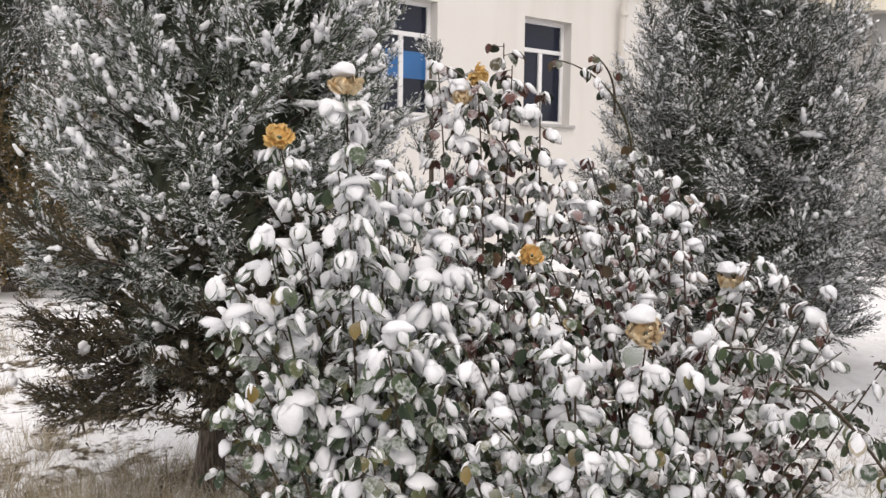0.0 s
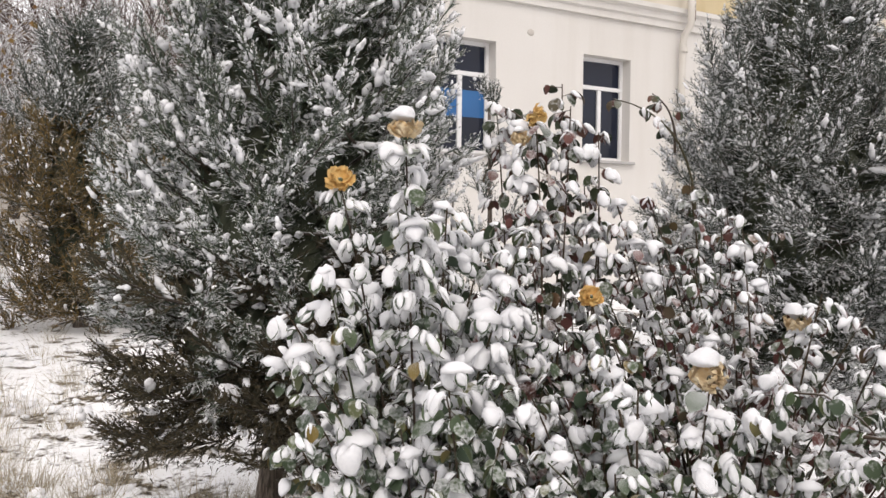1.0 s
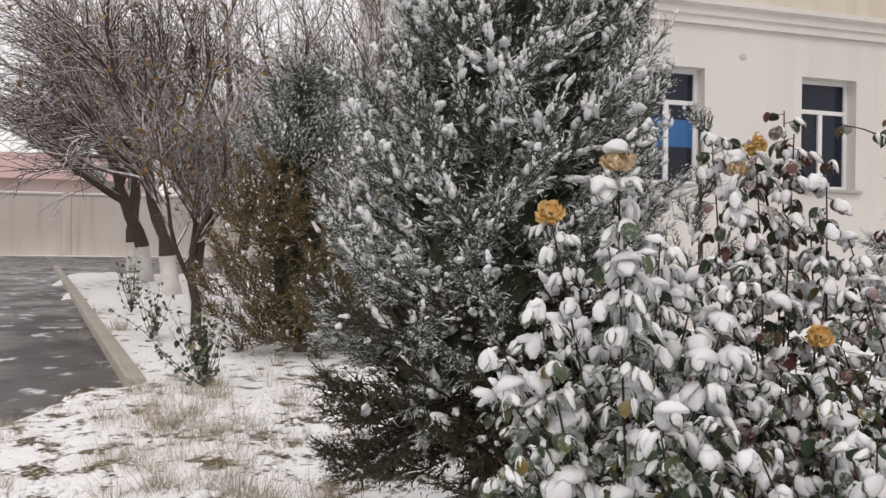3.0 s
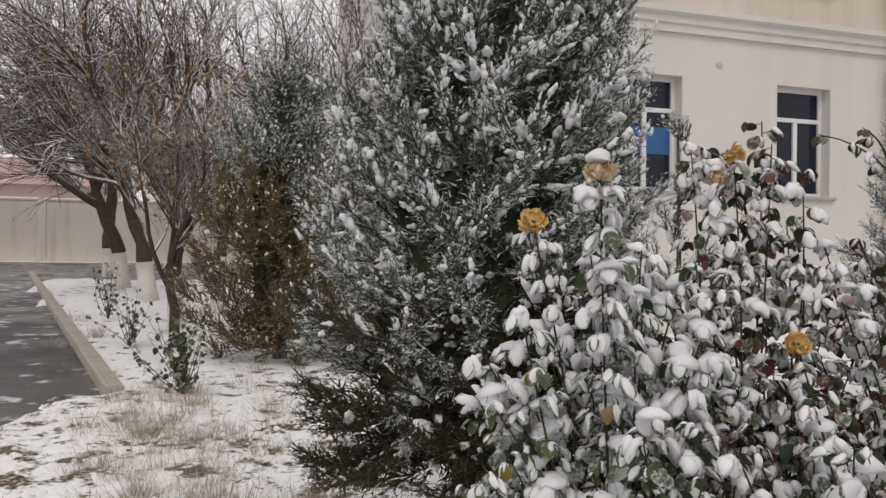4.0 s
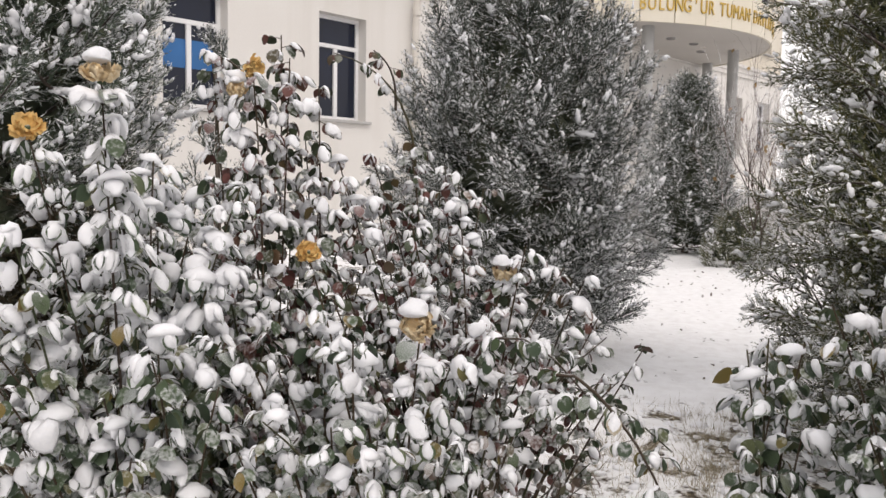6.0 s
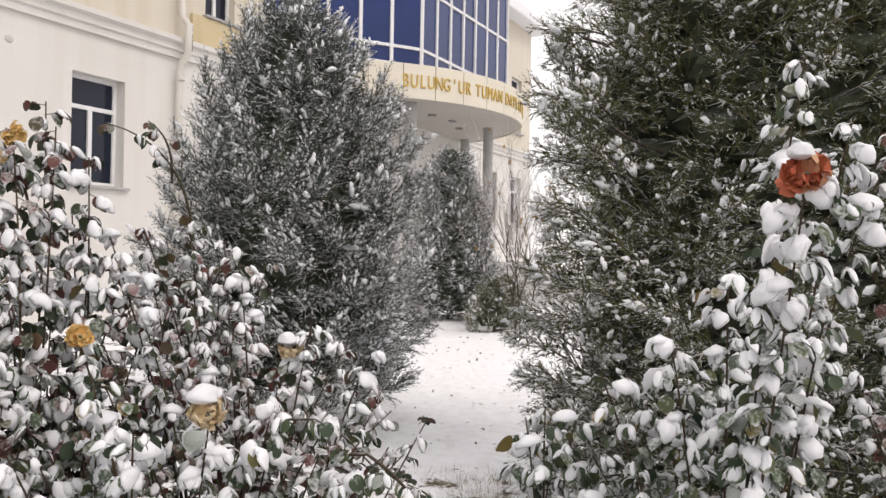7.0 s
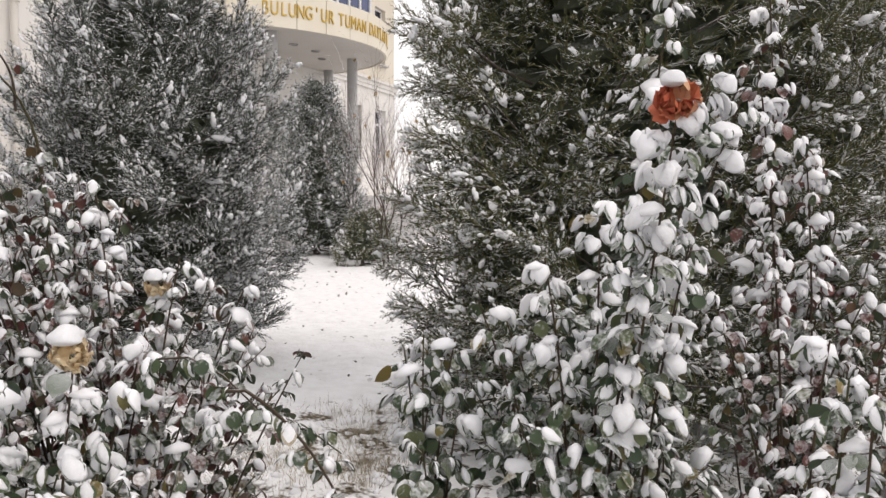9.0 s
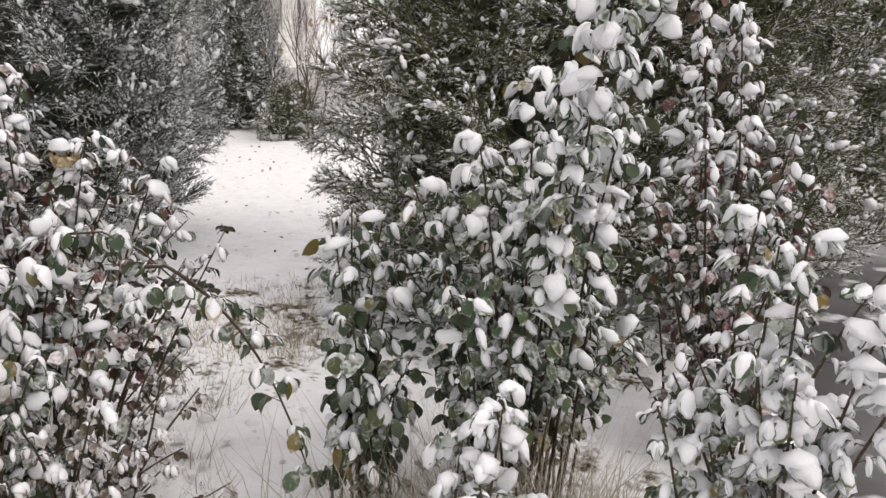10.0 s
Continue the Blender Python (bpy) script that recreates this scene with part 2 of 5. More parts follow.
class Soup:
    """Collects triangles of many small pieces for one mesh."""

    def __init__(self):
        self.v, self.f, self.n = [], [], 0

    def add(self, v, f):
        self.v.append(v)
        self.f.append(f + self.n)
        self.n += len(v)

    def stamp(self, tv, tf, rot, pos):
        """Copies of a template: rot (k,3,3) with scale in it, pos (k,3)."""
        k = len(pos)
        if k == 0:
            return
        v = np.einsum("kij,nj->kni", rot, tv) + pos[:, None, :]
        f = tf[None] + (np.arange(k) * len(tv))[:, None, None]
        self.add(v.reshape(-1, 3), f.reshape(-1, 3))

    def mesh(self, name, material, smooth=True):
        return raw_mesh(name, np.concatenate(self.v), np.concatenate(self.f), material, smooth)


def unit(a):
    return a / np.maximum(np.linalg.norm(a, axis=-1, keepdims=True), 1e-9)


def frames_along(d, spin, sx, sy, sz):
    """Rotations that turn z to d, with a spin and scales (arrays of k)."""
    d = unit(d)
    ref = np.where(np.abs(d[:, 2:3]) > 0.95, np.array([[1.0, 0, 0]]), np.array([[0, 0, 1.0]]))
    a = unit(np.cross(ref, d))
    b = np.cross(d, a)
    c, s = np.cos(spin)[:, None], np.sin(spin)[:, None]
    return np.stack([(a * c + b * s) * np.reshape(sx, (-1, 1)), (b * c - a * s) * np.reshape(sy, (-1, 1)), d * np.reshape(sz, (-1, 1))], axis=2)


def frames_leaf(axis, normal, s):
    """Rotations for leaves: y along the axis, z near the normal."""
    y = unit(axis)
    x = unit(np.cross(y, normal))
    z = np.cross(x, y)
    return np.stack([x, y, z], axis=2) * np.reshape(s, (-1, 1, 1))


def tube(points, radii, sides=5):
    """A tapered tube along points."""
    p = np.asarray(points, float)
    r = np.asarray(radii, float)
    t = unit(np.gradient(p, axis=0))
    ref = np.array([0.31, 0.95, 0.05]) if abs(t[0][1]) < 0.8 else np.array([0.95, 0.1, 0.3])
    a = unit(np.cross(t, ref))
    b = np.cross(t, a)
    an = np.arange(sides) * 2 * np.pi / sides
    ring = p[:, None] + r[:, None, None] * (np.cos(an)[None, :, None] * a[:, None] + np.sin(an)[None, :, None] * b[:, None])
    n = len(p)
    i, j = np.meshgrid(np.arange(n - 1), np.arange(sides), indexing="ij")
    q = np.stack([i * sides + j, i * sides + (j + 1) % sides, (i + 1) * sides + (j + 1) % sides, (i + 1) * sides + j], -1).reshape(-1, 4)
    return ring.reshape(-1, 3), np.concatenate([q[:, [0, 1, 2]], q[:, [0, 2, 3]]])


def ico(level, rng=None, rough=0.0):
    bm = bmesh.new()
    bmesh.ops.create_icosphere(bm, subdivisions=level, radius=1.0)
    v = np.array([x.co[:] for x in bm.verts])
    f = np.array([[x.index for x in q.verts] for q in bm.faces])
    bm.free()
    if rough:
        k = rng.normal(size=(3, 3)) * 1.7
        v = v * (1 + rough * np.sin(v @ k[0] + 1) * np.cos(v @ k[1]) + 0.5 * rough * np.sin(2.3 * v @ k[2]))[:, None]
    return v, f


def box(bm, x0, y0, z0, x1, y1, z1, bevel=0.0):
    ret = bmesh.ops.create_cube(bm, size=1.0)
    vs = ret["verts"]
    bmesh.ops.scale(bm, vec=(x1 - x0, y1 - y0, z1 - z0), verts=vs)
    bmesh.ops.translate(bm, vec=((x0 + x1) / 2, (y0 + y1) / 2, (z0 + z1) / 2), verts=vs)
    if bevel:
        es = list({e for v in vs for e in v.link_edges})
        bmesh.ops.bevel(bm, geom=es, offset=bevel, segments=2, affect="EDGES", profile=0.5)


def box_mesh(name, material, *a, bevel=0.0):
    bm = bmesh.new()
    box(bm, *a, bevel=bevel)
    return bm_mesh(name, bm, material)


# ---------- ground, road, kerb ----------
KERB_A, KERB_B = (-0.04, 7.05), (-2.95, 25.4)


def kerb_x(y):
    return KERB_A[0] + (y - KERB_A[1]) * (KERB_B[0] - KERB_A[0]) / (KERB_B[1] - KERB_A[1])


def waves(x, y, k, seed):
    r = np.random.default_rng(seed)
    out = np.zeros_like(x)
    for i in range(6):
        a, p = r.normal(size=2) * k * (1 + 0.5 * i), r.uniform(0, 6.3)
        out += np.sin(a[0] * x + a[1] * y + p) / (1 + 0.5 * i)
    return out / 2.5


def smooth_step(a):
    a = np.clip(a, 0, 1)
    return a * a * (3 - 2 * a)


def build_ground():
    near = np.arange(-5.0, 14.01, 0.075)
    far_p = 14 * (1.22 ** np.arange(1, 21))
    far_n = -5 * (1.28 ** np.arange(1, 20))
    xs = np.concatenate([far_n[::-1], near, far_p])
    ys = xs.copy()
    x, y = np.meshgrid(xs, ys, indexing="ij")
    z = SLOPE * np.minimum(y, 45)
    fine = waves(x, y, 7, 3) * 0.010 + waves(x, y, 19, 4) * 0.008 + waves(x, y, 2.2, 5) * 0.02
    wob = waves(x, y, 5, 6) * 0.10 + waves(x, y, 14, 7) * 0.05
    edge = np.where(y > 6.9, kerb_x(y) + 0.02, -0.72 + wob + 0.35 * smooth_step((y - 5.6) / 1.3))
    edge = np.where(y > 25.2, 60.0, edge)
    left = np.where(y > 6.9, (edge - x) / 0.03, (edge - x) / 0.25)
    front = (-0.42 - 0.09 * (x - 3) * (x > 0) + wob * 0.8 - y) / 0.2
    dip = np.maximum(smooth_step(left), smooth_step(front)) * (y < 34.0) * (np.abs(x) < 58) * (y > -40)
    z = z + fine * (np.hypot(x, y) < 60) - 0.14 * dip
    path = np.exp(-(((y - (2.75 + 0.36 * (x - 6.5))) / 1.25) ** 2)) * smooth_step((x - 4.2) / 1.2)
    plot = np.exp(-(((x - 2.5) / 0.55) ** 2 + ((y - 1.25) / 0.4) ** 2))
    bed = smooth_step((y - 7) / 2) * (x > kerb_x(y)) * 0.5
    tread = np.exp(-(((x - 1.0) / 1.0) ** 2 + ((y - 2.8) / 0.8) ** 2))
    cover = np.clip(0.10 + 0.7 * path + 0.5 * plot + 0.25 * bed - 0.20 * tread, -0.2, 1)
    n, m = len(xs), len(ys)
    i, j = np.meshgrid(np.arange(n - 1), np.arange(m - 1), indexing="ij")
    q = np.stack([i * m + j, (i + 1) * m + j, (i + 1) * m + j + 1, i * m + j + 1], -1).reshape(-1, 4)
    me = raw_mesh("ground", np.stack([x, y, z], -1).reshape(-1, 3), q, M_GROUND)
    at = me.attributes.new("cover", "FLOAT", "POINT")
    at.data.foreach_set("value", cover.astype(np.float32).ravel())
    return tagged(new("ground", me), "patchy thin snow over earth and dry grass", "ground", kind="structure")


ground = build_ground()
v = [(-58, -40, SLOPE * -40 - 0.07), (58, -40, SLOPE * -40 - 0.07), (58, 34, SLOPE * 34 - 0.07), (-58, 34, SLOPE * 34 - 0.07)]
tagged(new("road", raw_mesh("road", v, [[0, 1, 2, 3]], M_ASPHALT)), "wet dark asphalt road with thin patches of snow", "road", kind="structure")

kerb = thing("kerb", "pale concrete kerb between asphalt and planted bed", "kerb", KERB_A[0], KERB_A[1], ground_z(*KERB_A), kind="structure")
kd = Vector((KERB_B[0] - KERB_A[0], KERB_B[1] - KERB_A[1], SLOPE * (KERB_B[1] - KERB_A[1])))
kl = kd.length
kerb_turn = math.degrees(math.atan2(-kd.x, kd.y))
stone_mesh = box_mesh("kerb_stone", M_KERB, -0.07, 0.004, -0.15, 0.07, 0.996, 0.035, bevel=0.012)
for i in range(int(kl)):
    st = part("kerb_stone", stone_mesh, kerb)
    st.matrix_basis = Matrix.Translation(kd * (i / kl)) @ pose(0, 0, 0, math.degrees(math.asin(kd.z / kl)), 0, kerb_turn)


# ---------- yard wall and far house ----------
def build_yard_wall():
    w = thing("yard_wall", "long pale concrete panel wall with posts, water-stained", "wall", 0, 34.6, ground_z(0, 34.6), kind="structure")
    panel = box_mesh("panel", M_CONCRETE, 0.16, -0.06, -0.3, 5.84, 0.06, 2.2, bevel=0.015)
    post = box_mesh("post", M_CONCRETE, -0.16, -0.1, -0.3, 0.16, 0.1, 2.24, bevel=0.02)
    cap = box_mesh("coping", M_CONCRETE, 0.16, -0.1, 2.2, 5.84, 0.1, 2.27, bevel=0.015)
    snow = box_mesh("snow", M_SNOW, 0.1, -0.085, 2.268, 5.9, 0.085, 2.31, bevel=0.02)
    for i in range(-8, 7):
        for nm, me in (("panel", panel), ("post", post), ("coping", cap), ("snow", snow)):
            p = part(nm, me, w)
            p.location = (-3.75 + 6 * i, 0, 0)


build_yard_wall()


def build_far_house():
    h = thing("house", "low pinkish house with a snowy roof behind the wall", "house", -7.5, 46.0, ground_z(0, 46))
    part("wall", box_mesh("wall", M_HOUSE, -5, -3, -0.3, 6, 3, 3.1), h)
    bm = bmesh.new()
    vs = [bm.verts.new(c) for c in ((-5.4, -3.5, 3.1), (6.4, -3.5, 3.1), (6.4, 3.5, 3.1), (-5.4, 3.5, 3.1), (-4.0, 0, 4.6), (5.0, 0, 4.6))]
    for f in ((0, 1, 5, 4), (1, 2, 5), (2, 3, 4, 5), (3, 0, 4), (3, 2, 1, 0)):
        bm.faces.new([vs[i] for i in f])
    part("roof", bm_mesh("roof", bm, M_ROOF), h, "pinkish metal roof")
    for i in range(3):
        p = part("window", box_mesh("window", M_GLASS, -0.6, -3.06, 1.1, 0.6, -2.98, 2.4), h)
        p.location.x = -3 + 3.4 * i


build_far_house()


# ---------- the long white building ----------
FY, DEPTH = 9.6, 0.45
X0, X1 = 4.75, 26.3
CORN = 4.16
bz = ground_z(0, FY) - 0.4


def wall_with_holes(name, material, x0, x1, z0, z1, holes, y0, y1, label):
    """A wall along x with rectangular openings through it (x0, x1, z0, z1)."""
    xs = sorted({x0, x1, *[h[0] for h in holes], *[h[1] for h in holes]})
    zs = sorted({z0, z1, *[h[2] for h in holes], *[h[3] for h in holes]})
    bm = bmesh.new()
    pts = {}

    def vert(x, y, z):
        k = (round(x, 4), round(y, 4), round(z, 4))
        if k not in pts:
            pts[k] = bm.verts.new(k)
        return pts[k]

    def solid(i, k):
        if not (0 <= i < len(xs) - 1 and 0 <= k < len(zs) - 1):
            return False
        cx, cz = (xs[i] + xs[i + 1]) / 2, (zs[k] + zs[k + 1]) / 2
        return not any(h[0] < cx < h[1] and h[2] < cz < h[3] for h in holes)

    for i in range(len(xs) - 1):
        for k in range(len(zs) - 1):
            if not solid(i, k):
                continue
            a, b, c, d = xs[i], xs[i + 1], zs[k], zs[k + 1]
            bm.faces.new([vert(a, y0, c), vert(b, y0, c), vert(b, y0, d), vert(a, y0, d)])
            bm.faces.new([vert(b, y1, c), vert(a, y1, c), vert(a, y1, d), vert(b, y1, d)])
            if not solid(i - 1, k):
                bm.faces.new([vert(a, y1, c), vert(a, y0, c), vert(a, y0, d), vert(a, y1, d)])
            if not solid(i + 1, k):
                bm.faces.new([vert(b, y0, c), vert(b, y1, c), vert(b, y1, d), vert(b, y0, d)])
            if not solid(i, k - 1):
                bm.faces.new([vert(a, y1, c), vert(b, y1, c), vert(b, y0, c), vert(a, y0, c)])
            if not solid(i, k + 1):
                bm.faces.new([vert(a, y0, d), vert(b, y0, d), vert(b, y1, d), vert(a, y1, d)])
    return tagged(new(name, bm_mesh(name, bm, material)), label, "wall", kind="structure")


WINS = [(5.86, 6.79), (8.32, 9.24)]
RIGHT_WINS = [(22.6, 23.5), (24.6, 25.5)]
UP_WINS = [(5.9, 6.8), (8.35, 9.25), (10.9, 11.62), (22.6, 23.5), (24.6, 25.5)]
low_holes = [(a, b, 2.08, 3.6) for a, b in WINS + RIGHT_WINS] + [(15.2, 17.0, 1.05, 3.5)]
wall_with_holes("wall_ground_floor", M_WALL, X0, X1, bz, CORN, low_holes, FY, FY + DEPTH, "white rendered outer wall with faint stains")
wall_with_holes("wall_upper_floor", M_WALL_UP, X0, X1, CORN + 0.34, 8.4, [(a, b, 5.0, 6.7) for a, b in UP_WINS], FY + 0.02, FY + DEPTH, "cream rendered wall of the upper floor")
tagged(new("wall_west", box_mesh("wall_west", M_WALL, X0, FY + DEPTH, bz, X0 + 0.4, FY + 12, 8.4)), "white rendered end wall", "wall", kind="structure")
tagged(new("wall_east", box_mesh("wall_east", M_WALL, X1 - 0.4, FY + DEPTH, bz, X1, FY + 12, 8.4)), "white rendered end wall", "wall", kind="structure")
tagged(new("wall_north", box_mesh("wall_north", M_WALL, X0, FY + 12, bz, X1, FY + 12.4, 8.4)), "white rendered rear wall", "wall", kind="structure")
tagged(new("ceiling", box_mesh("ceiling", M_WALL, X0 + 0.4, FY + DEPTH, CORN + 0.05, X1 - 0.4, FY + 12, CORN + 0.3)), "plain white ceiling slab", "ceiling", kind="structure")
tagged(new("floor", box_mesh("floor", M_STEP, X0 + 0.4, FY + DEPTH, 0.95, X1 - 0.4, FY + 12, 1.05)), "plain grey floor slab", "floor", kind="structure")
tagged(new("roof", box_mesh("roof", M_SNOW, X0 - 0.4, FY - 0.5, 8.4, X1 + 0.4, FY + 12.8, 8.75, bevel=0.05)), "flat snow-covered roof", "roof", kind="structure")


def cornice():
    """A stepped band between the floors."""
    bm = bmesh.new()
    prof = [(0.0, 0.0), (-0.06, 0.0), (-0.06, 0.09), (-0.10, 0.11), (-0.10, 0.20), (-0.17, 0.23), (-0.17, 0.30), (-0.02, 0.34), (0.2, 0.34), (0.2, 0.0)]
    ends = []
    for x in (X0 - 0.02, X1 + 0.02):
        ends.append([bm.verts.new((x, FY + p, CORN + q)) for p, q in prof])
    for i in range(len(prof)):
        j = (i + 1) % len(prof)
        bm.faces.new([ends[0][i], ends[0][j], ends[1][j], ends[1][i]])
    bm.faces.new(ends[0])
    bm.faces.new(ends[1][::-1])
    bmesh.ops.recalc_face_normals(bm, faces=bm.faces)
    return tagged(new("trim", bm_mesh("trim", bm, M_WALL)), "stepped white cornice band between the floors", "cornice", kind="structure")


cornice()


def window(name, a, b, z0, z1, y, transom, blue):
    """A white plastic window: frame, transom, mullion below it, panes, sill."""
    w = thing(name, "white plastic window with dark glass panes", "window", a, y, z0, kind="structure")
    W, H, t = b - a, z1 - z0, 0.055
    bm = bmesh.new()
    box(bm, 0, 0, 0, t, 0.07, H)
    box(bm, W - t, 0, 0, W, 0.07, H)
    box(bm, t, 0, 0, W - t, 0.07, t)
    box(bm, t, 0, H - t, W - t, 0.07, H)
    fr = part("window_frame", bm_mesh("window_frame", bm, M_PVC), w)
    part("transom", box_mesh("transom", M_PVC, t, -0.004, transom - 0.03, W - t, 0.066, transom + 0.03, bevel=0.006), fr)
    part("mullion", box_mesh("mullion", M_PVC, W / 2 - 0.035, -0.004, t, W / 2 + 0.035, 0.066, transom - 0.03, bevel=0.006), fr)
    part("pane", box_mesh("pane", M_GLASS, t, 0.03, transom + 0.03, W - t, 0.04, H - t), w)
    for p, q in ((t, W / 2 - 0.035), (W / 2 + 0.035, W - t)):
        part("pane", box_mesh("pane", M_GLASS, p, 0.03, t, q, 0.04, transom - 0.03), w)
        if blue:
            part("blind", box_mesh("blind", M_GLASS_BLUE, p, 0.024, 0.50, q, 0.0295, 0.86), w, "pale blue blind behind the glass")
    part("window_sill", box_mesh("window_sill", M_SILL, -0.07, -0.24, -0.045, W + 0.07, 0.0, -0.003, bevel=0.008), w)
    return w


k = 1
for a, b in WINS + RIGHT_WINS:
    window("window_%d" % k, a, b, 2.08, 3.6, FY + 0.17, 1.08, k == 1)
    k += 1
for a, b in UP_WINS:
    window("window_%d" % k, a, b, 5.0, 6.7, FY + 0.15, 1.2, False)
    k += 1

# beige panel and pilaster beside the entrance bay
bm = bmesh.new()
box(bm, 10.55, FY - 0.05, CORN + 0.34, 12.1, FY + 0.018, 4.95, bevel=0.008)
tagged(new("trim", bm_mesh("trim", bm, M_PANEL)), "beige panel under the upper window, rain-stained", "wall panel", kind="structure")
bm = bmesh.new()
box(bm, 11.95, FY - 0.16, CORN + 0.342, 12.25, FY + 0.016, 8.3, bevel=0.01)
tagged(new("trim", bm_mesh("trim", bm, M_WALL_UP)), "cream pilaster beside the glazed bay", "pilaster", kind="structure")


def drain_pipe():
    d = thing("drain_pipe", "pale painted rainwater pipe fixed to the wall", "drain pipe", 10.2, FY - 0.12, 0.3)
    s = Soup()
    s.add(*tube([(0, 0, 0), (0, 0, 3.6), (0, -0.03, 3.75), (0, -0.16, 3.9), (0, -0.16, 4.35), (0, -0.03, 4.5), (0, -0.02, 8.0)], [0.055] * 7, 12))
    part("pipe", s.mesh("pipe", M_PIPE), d)
    for z in (0.9, 2.2, 3.5, 5.3, 6.8):
        s = Soup()
        s.add(*tube([(0, -0.02, z), (0, -0.02, z + 0.08)], [0.066] * 2, 12))
        part("clamp", s.mesh("clamp", M_PIPE), d)
    bm = bmesh.new()
    box(bm, -0.02, 0.03, 0.9, 0.02, 0.12, 0.96)
    part("bracket", bm_mesh("bracket", bm, M_PIPE), d)
    s = Soup()
    s.add(*tube([(0.16, 0.10, 2.9), (0.17, 0.09, 3.8), (0.16, -0.09, 4.0), (0.16, -0.09, 4.4), (0.17, 0.08, 4.5), (0.17, 0.08, 8)], [0.012] * 6, 6))
    tagged(new("cable", s.mesh("cable", M_TWIG)), "thin dark cable running down the wall", "cable").location = d.location


drain_pipe()
s = Soup()
tv, tf = ico(2, np.random.default_rng(5), 0.12)
s.add(tv * np.array([0.06, 0.012, 0.045]), tf)
tagged(new("wall_mark", s.mesh("wall_mark", M_CONCRETE)), "small grey patch of bare plaster on the wall", "patch").location = (7.37, FY, 3.79)

# ---------- entrance: round canopy, columns, glazed bay ----------
CX, CY, CR = 17.24, 10.83, 4.06
SOF, FASC = 4.2, 0.62


def canopy():
    c = thing("entrance_canopy", "cream semicircular entrance canopy with a panelled fascia", "canopy", CX, CY, SOF)
    a0, a1 = math.pi + math.asin((CY - FY) / CR), 2 * math.pi - math.asin((CY - FY) / CR)
    n = 72
    an = np.linspace(a0, a1, n)
    bm = bmesh.new()
    rim = [[bm.verts.new((r * math.cos(a), r * math.sin(a), z)) for a in an] for r, z in ((CR - 0.05, 0.0), (CR - 0.05, FASC))]
    bm.faces.new(rim[0])
    bm.faces.new(rim[1][::-1])
    for i in range(n - 1):
        bm.faces.new([rim[0][i], rim[0][i + 1], rim[1][i + 1], rim[1][i]])
    bmesh.ops.recalc_face_normals(bm, faces=bm.faces)
    part("soffit_slab", bm_mesh("soffit_slab", bm, M_SOFFIT), c, "grey soffit slab")
    m = 15
    for k in range(m):
        bm = bmesh.new()
        g = 0.0022
        b0, b1 = a0 + (a1 - a0) * k / m + g, a0 + (a1 - a0) * (k + 1) / m - g
        ring = []
        for j in range(7):
            a = b0 + (b1 - b0) * j / 6
            ring.append([bm.verts.new((r * math.cos(a), r * math.sin(a), z)) for r, z in ((CR - 0.048, -0.02), (CR, -0.02), (CR, FASC + 0.02), (CR - 0.048, FASC + 0.02))])
        for p, q in zip(ring, ring[1:]):
            for i in range(4):
                bm.faces.new([p[i], q[i], q[(i + 1) % 4], p[(i + 1) % 4]])
        bm.faces.new(ring[0])
        bm.faces.new(ring[-1][::-1])
        bmesh.ops.recalc_face_normals(bm, faces=bm.faces)
        part("fascia_panel", bm_mesh("fascia_panel", bm, M_FASCIA), c)
    for a in (235, 255, 275, 300):
        s = Soup()
        r = 2.6
        s.add(*tube([(r * math.cos(radians(a)), r * math.sin(radians(a)), -0.03), (r * math.cos(radians(a)), r * math.sin(radians(a)), 0.0)], [0.09, 0.1], 14))
        part("downlight", s.mesh("downlight", M_SILL), c)
    return c


canopy()


def column(x, y):
    c = thing("column", "slim round grey column under the canopy", "column", x, y, 1.0, group="entrance columns")
    s = Soup()
    s.add(*tube([(0, 0, -0.4), (0, 0, 0.0), (0, 0, 3.2)], [0.12, 0.12, 0.12], 20))
    part("shaft", s.mesh("shaft", M_COLUMN), c)
    s = Soup()
    s.add(*tube([(0, 0, 0), (0, 0, 0.06), (0, 0, 0.1)], [0.18, 0.18, 0.13], 20))
    part("base", s.mesh("base", M_COLUMN), c)
    return c


for x, y in ((15.1, 8.05), (18.85, 7.95), (20.5, 9.3)):
    column(x, y)


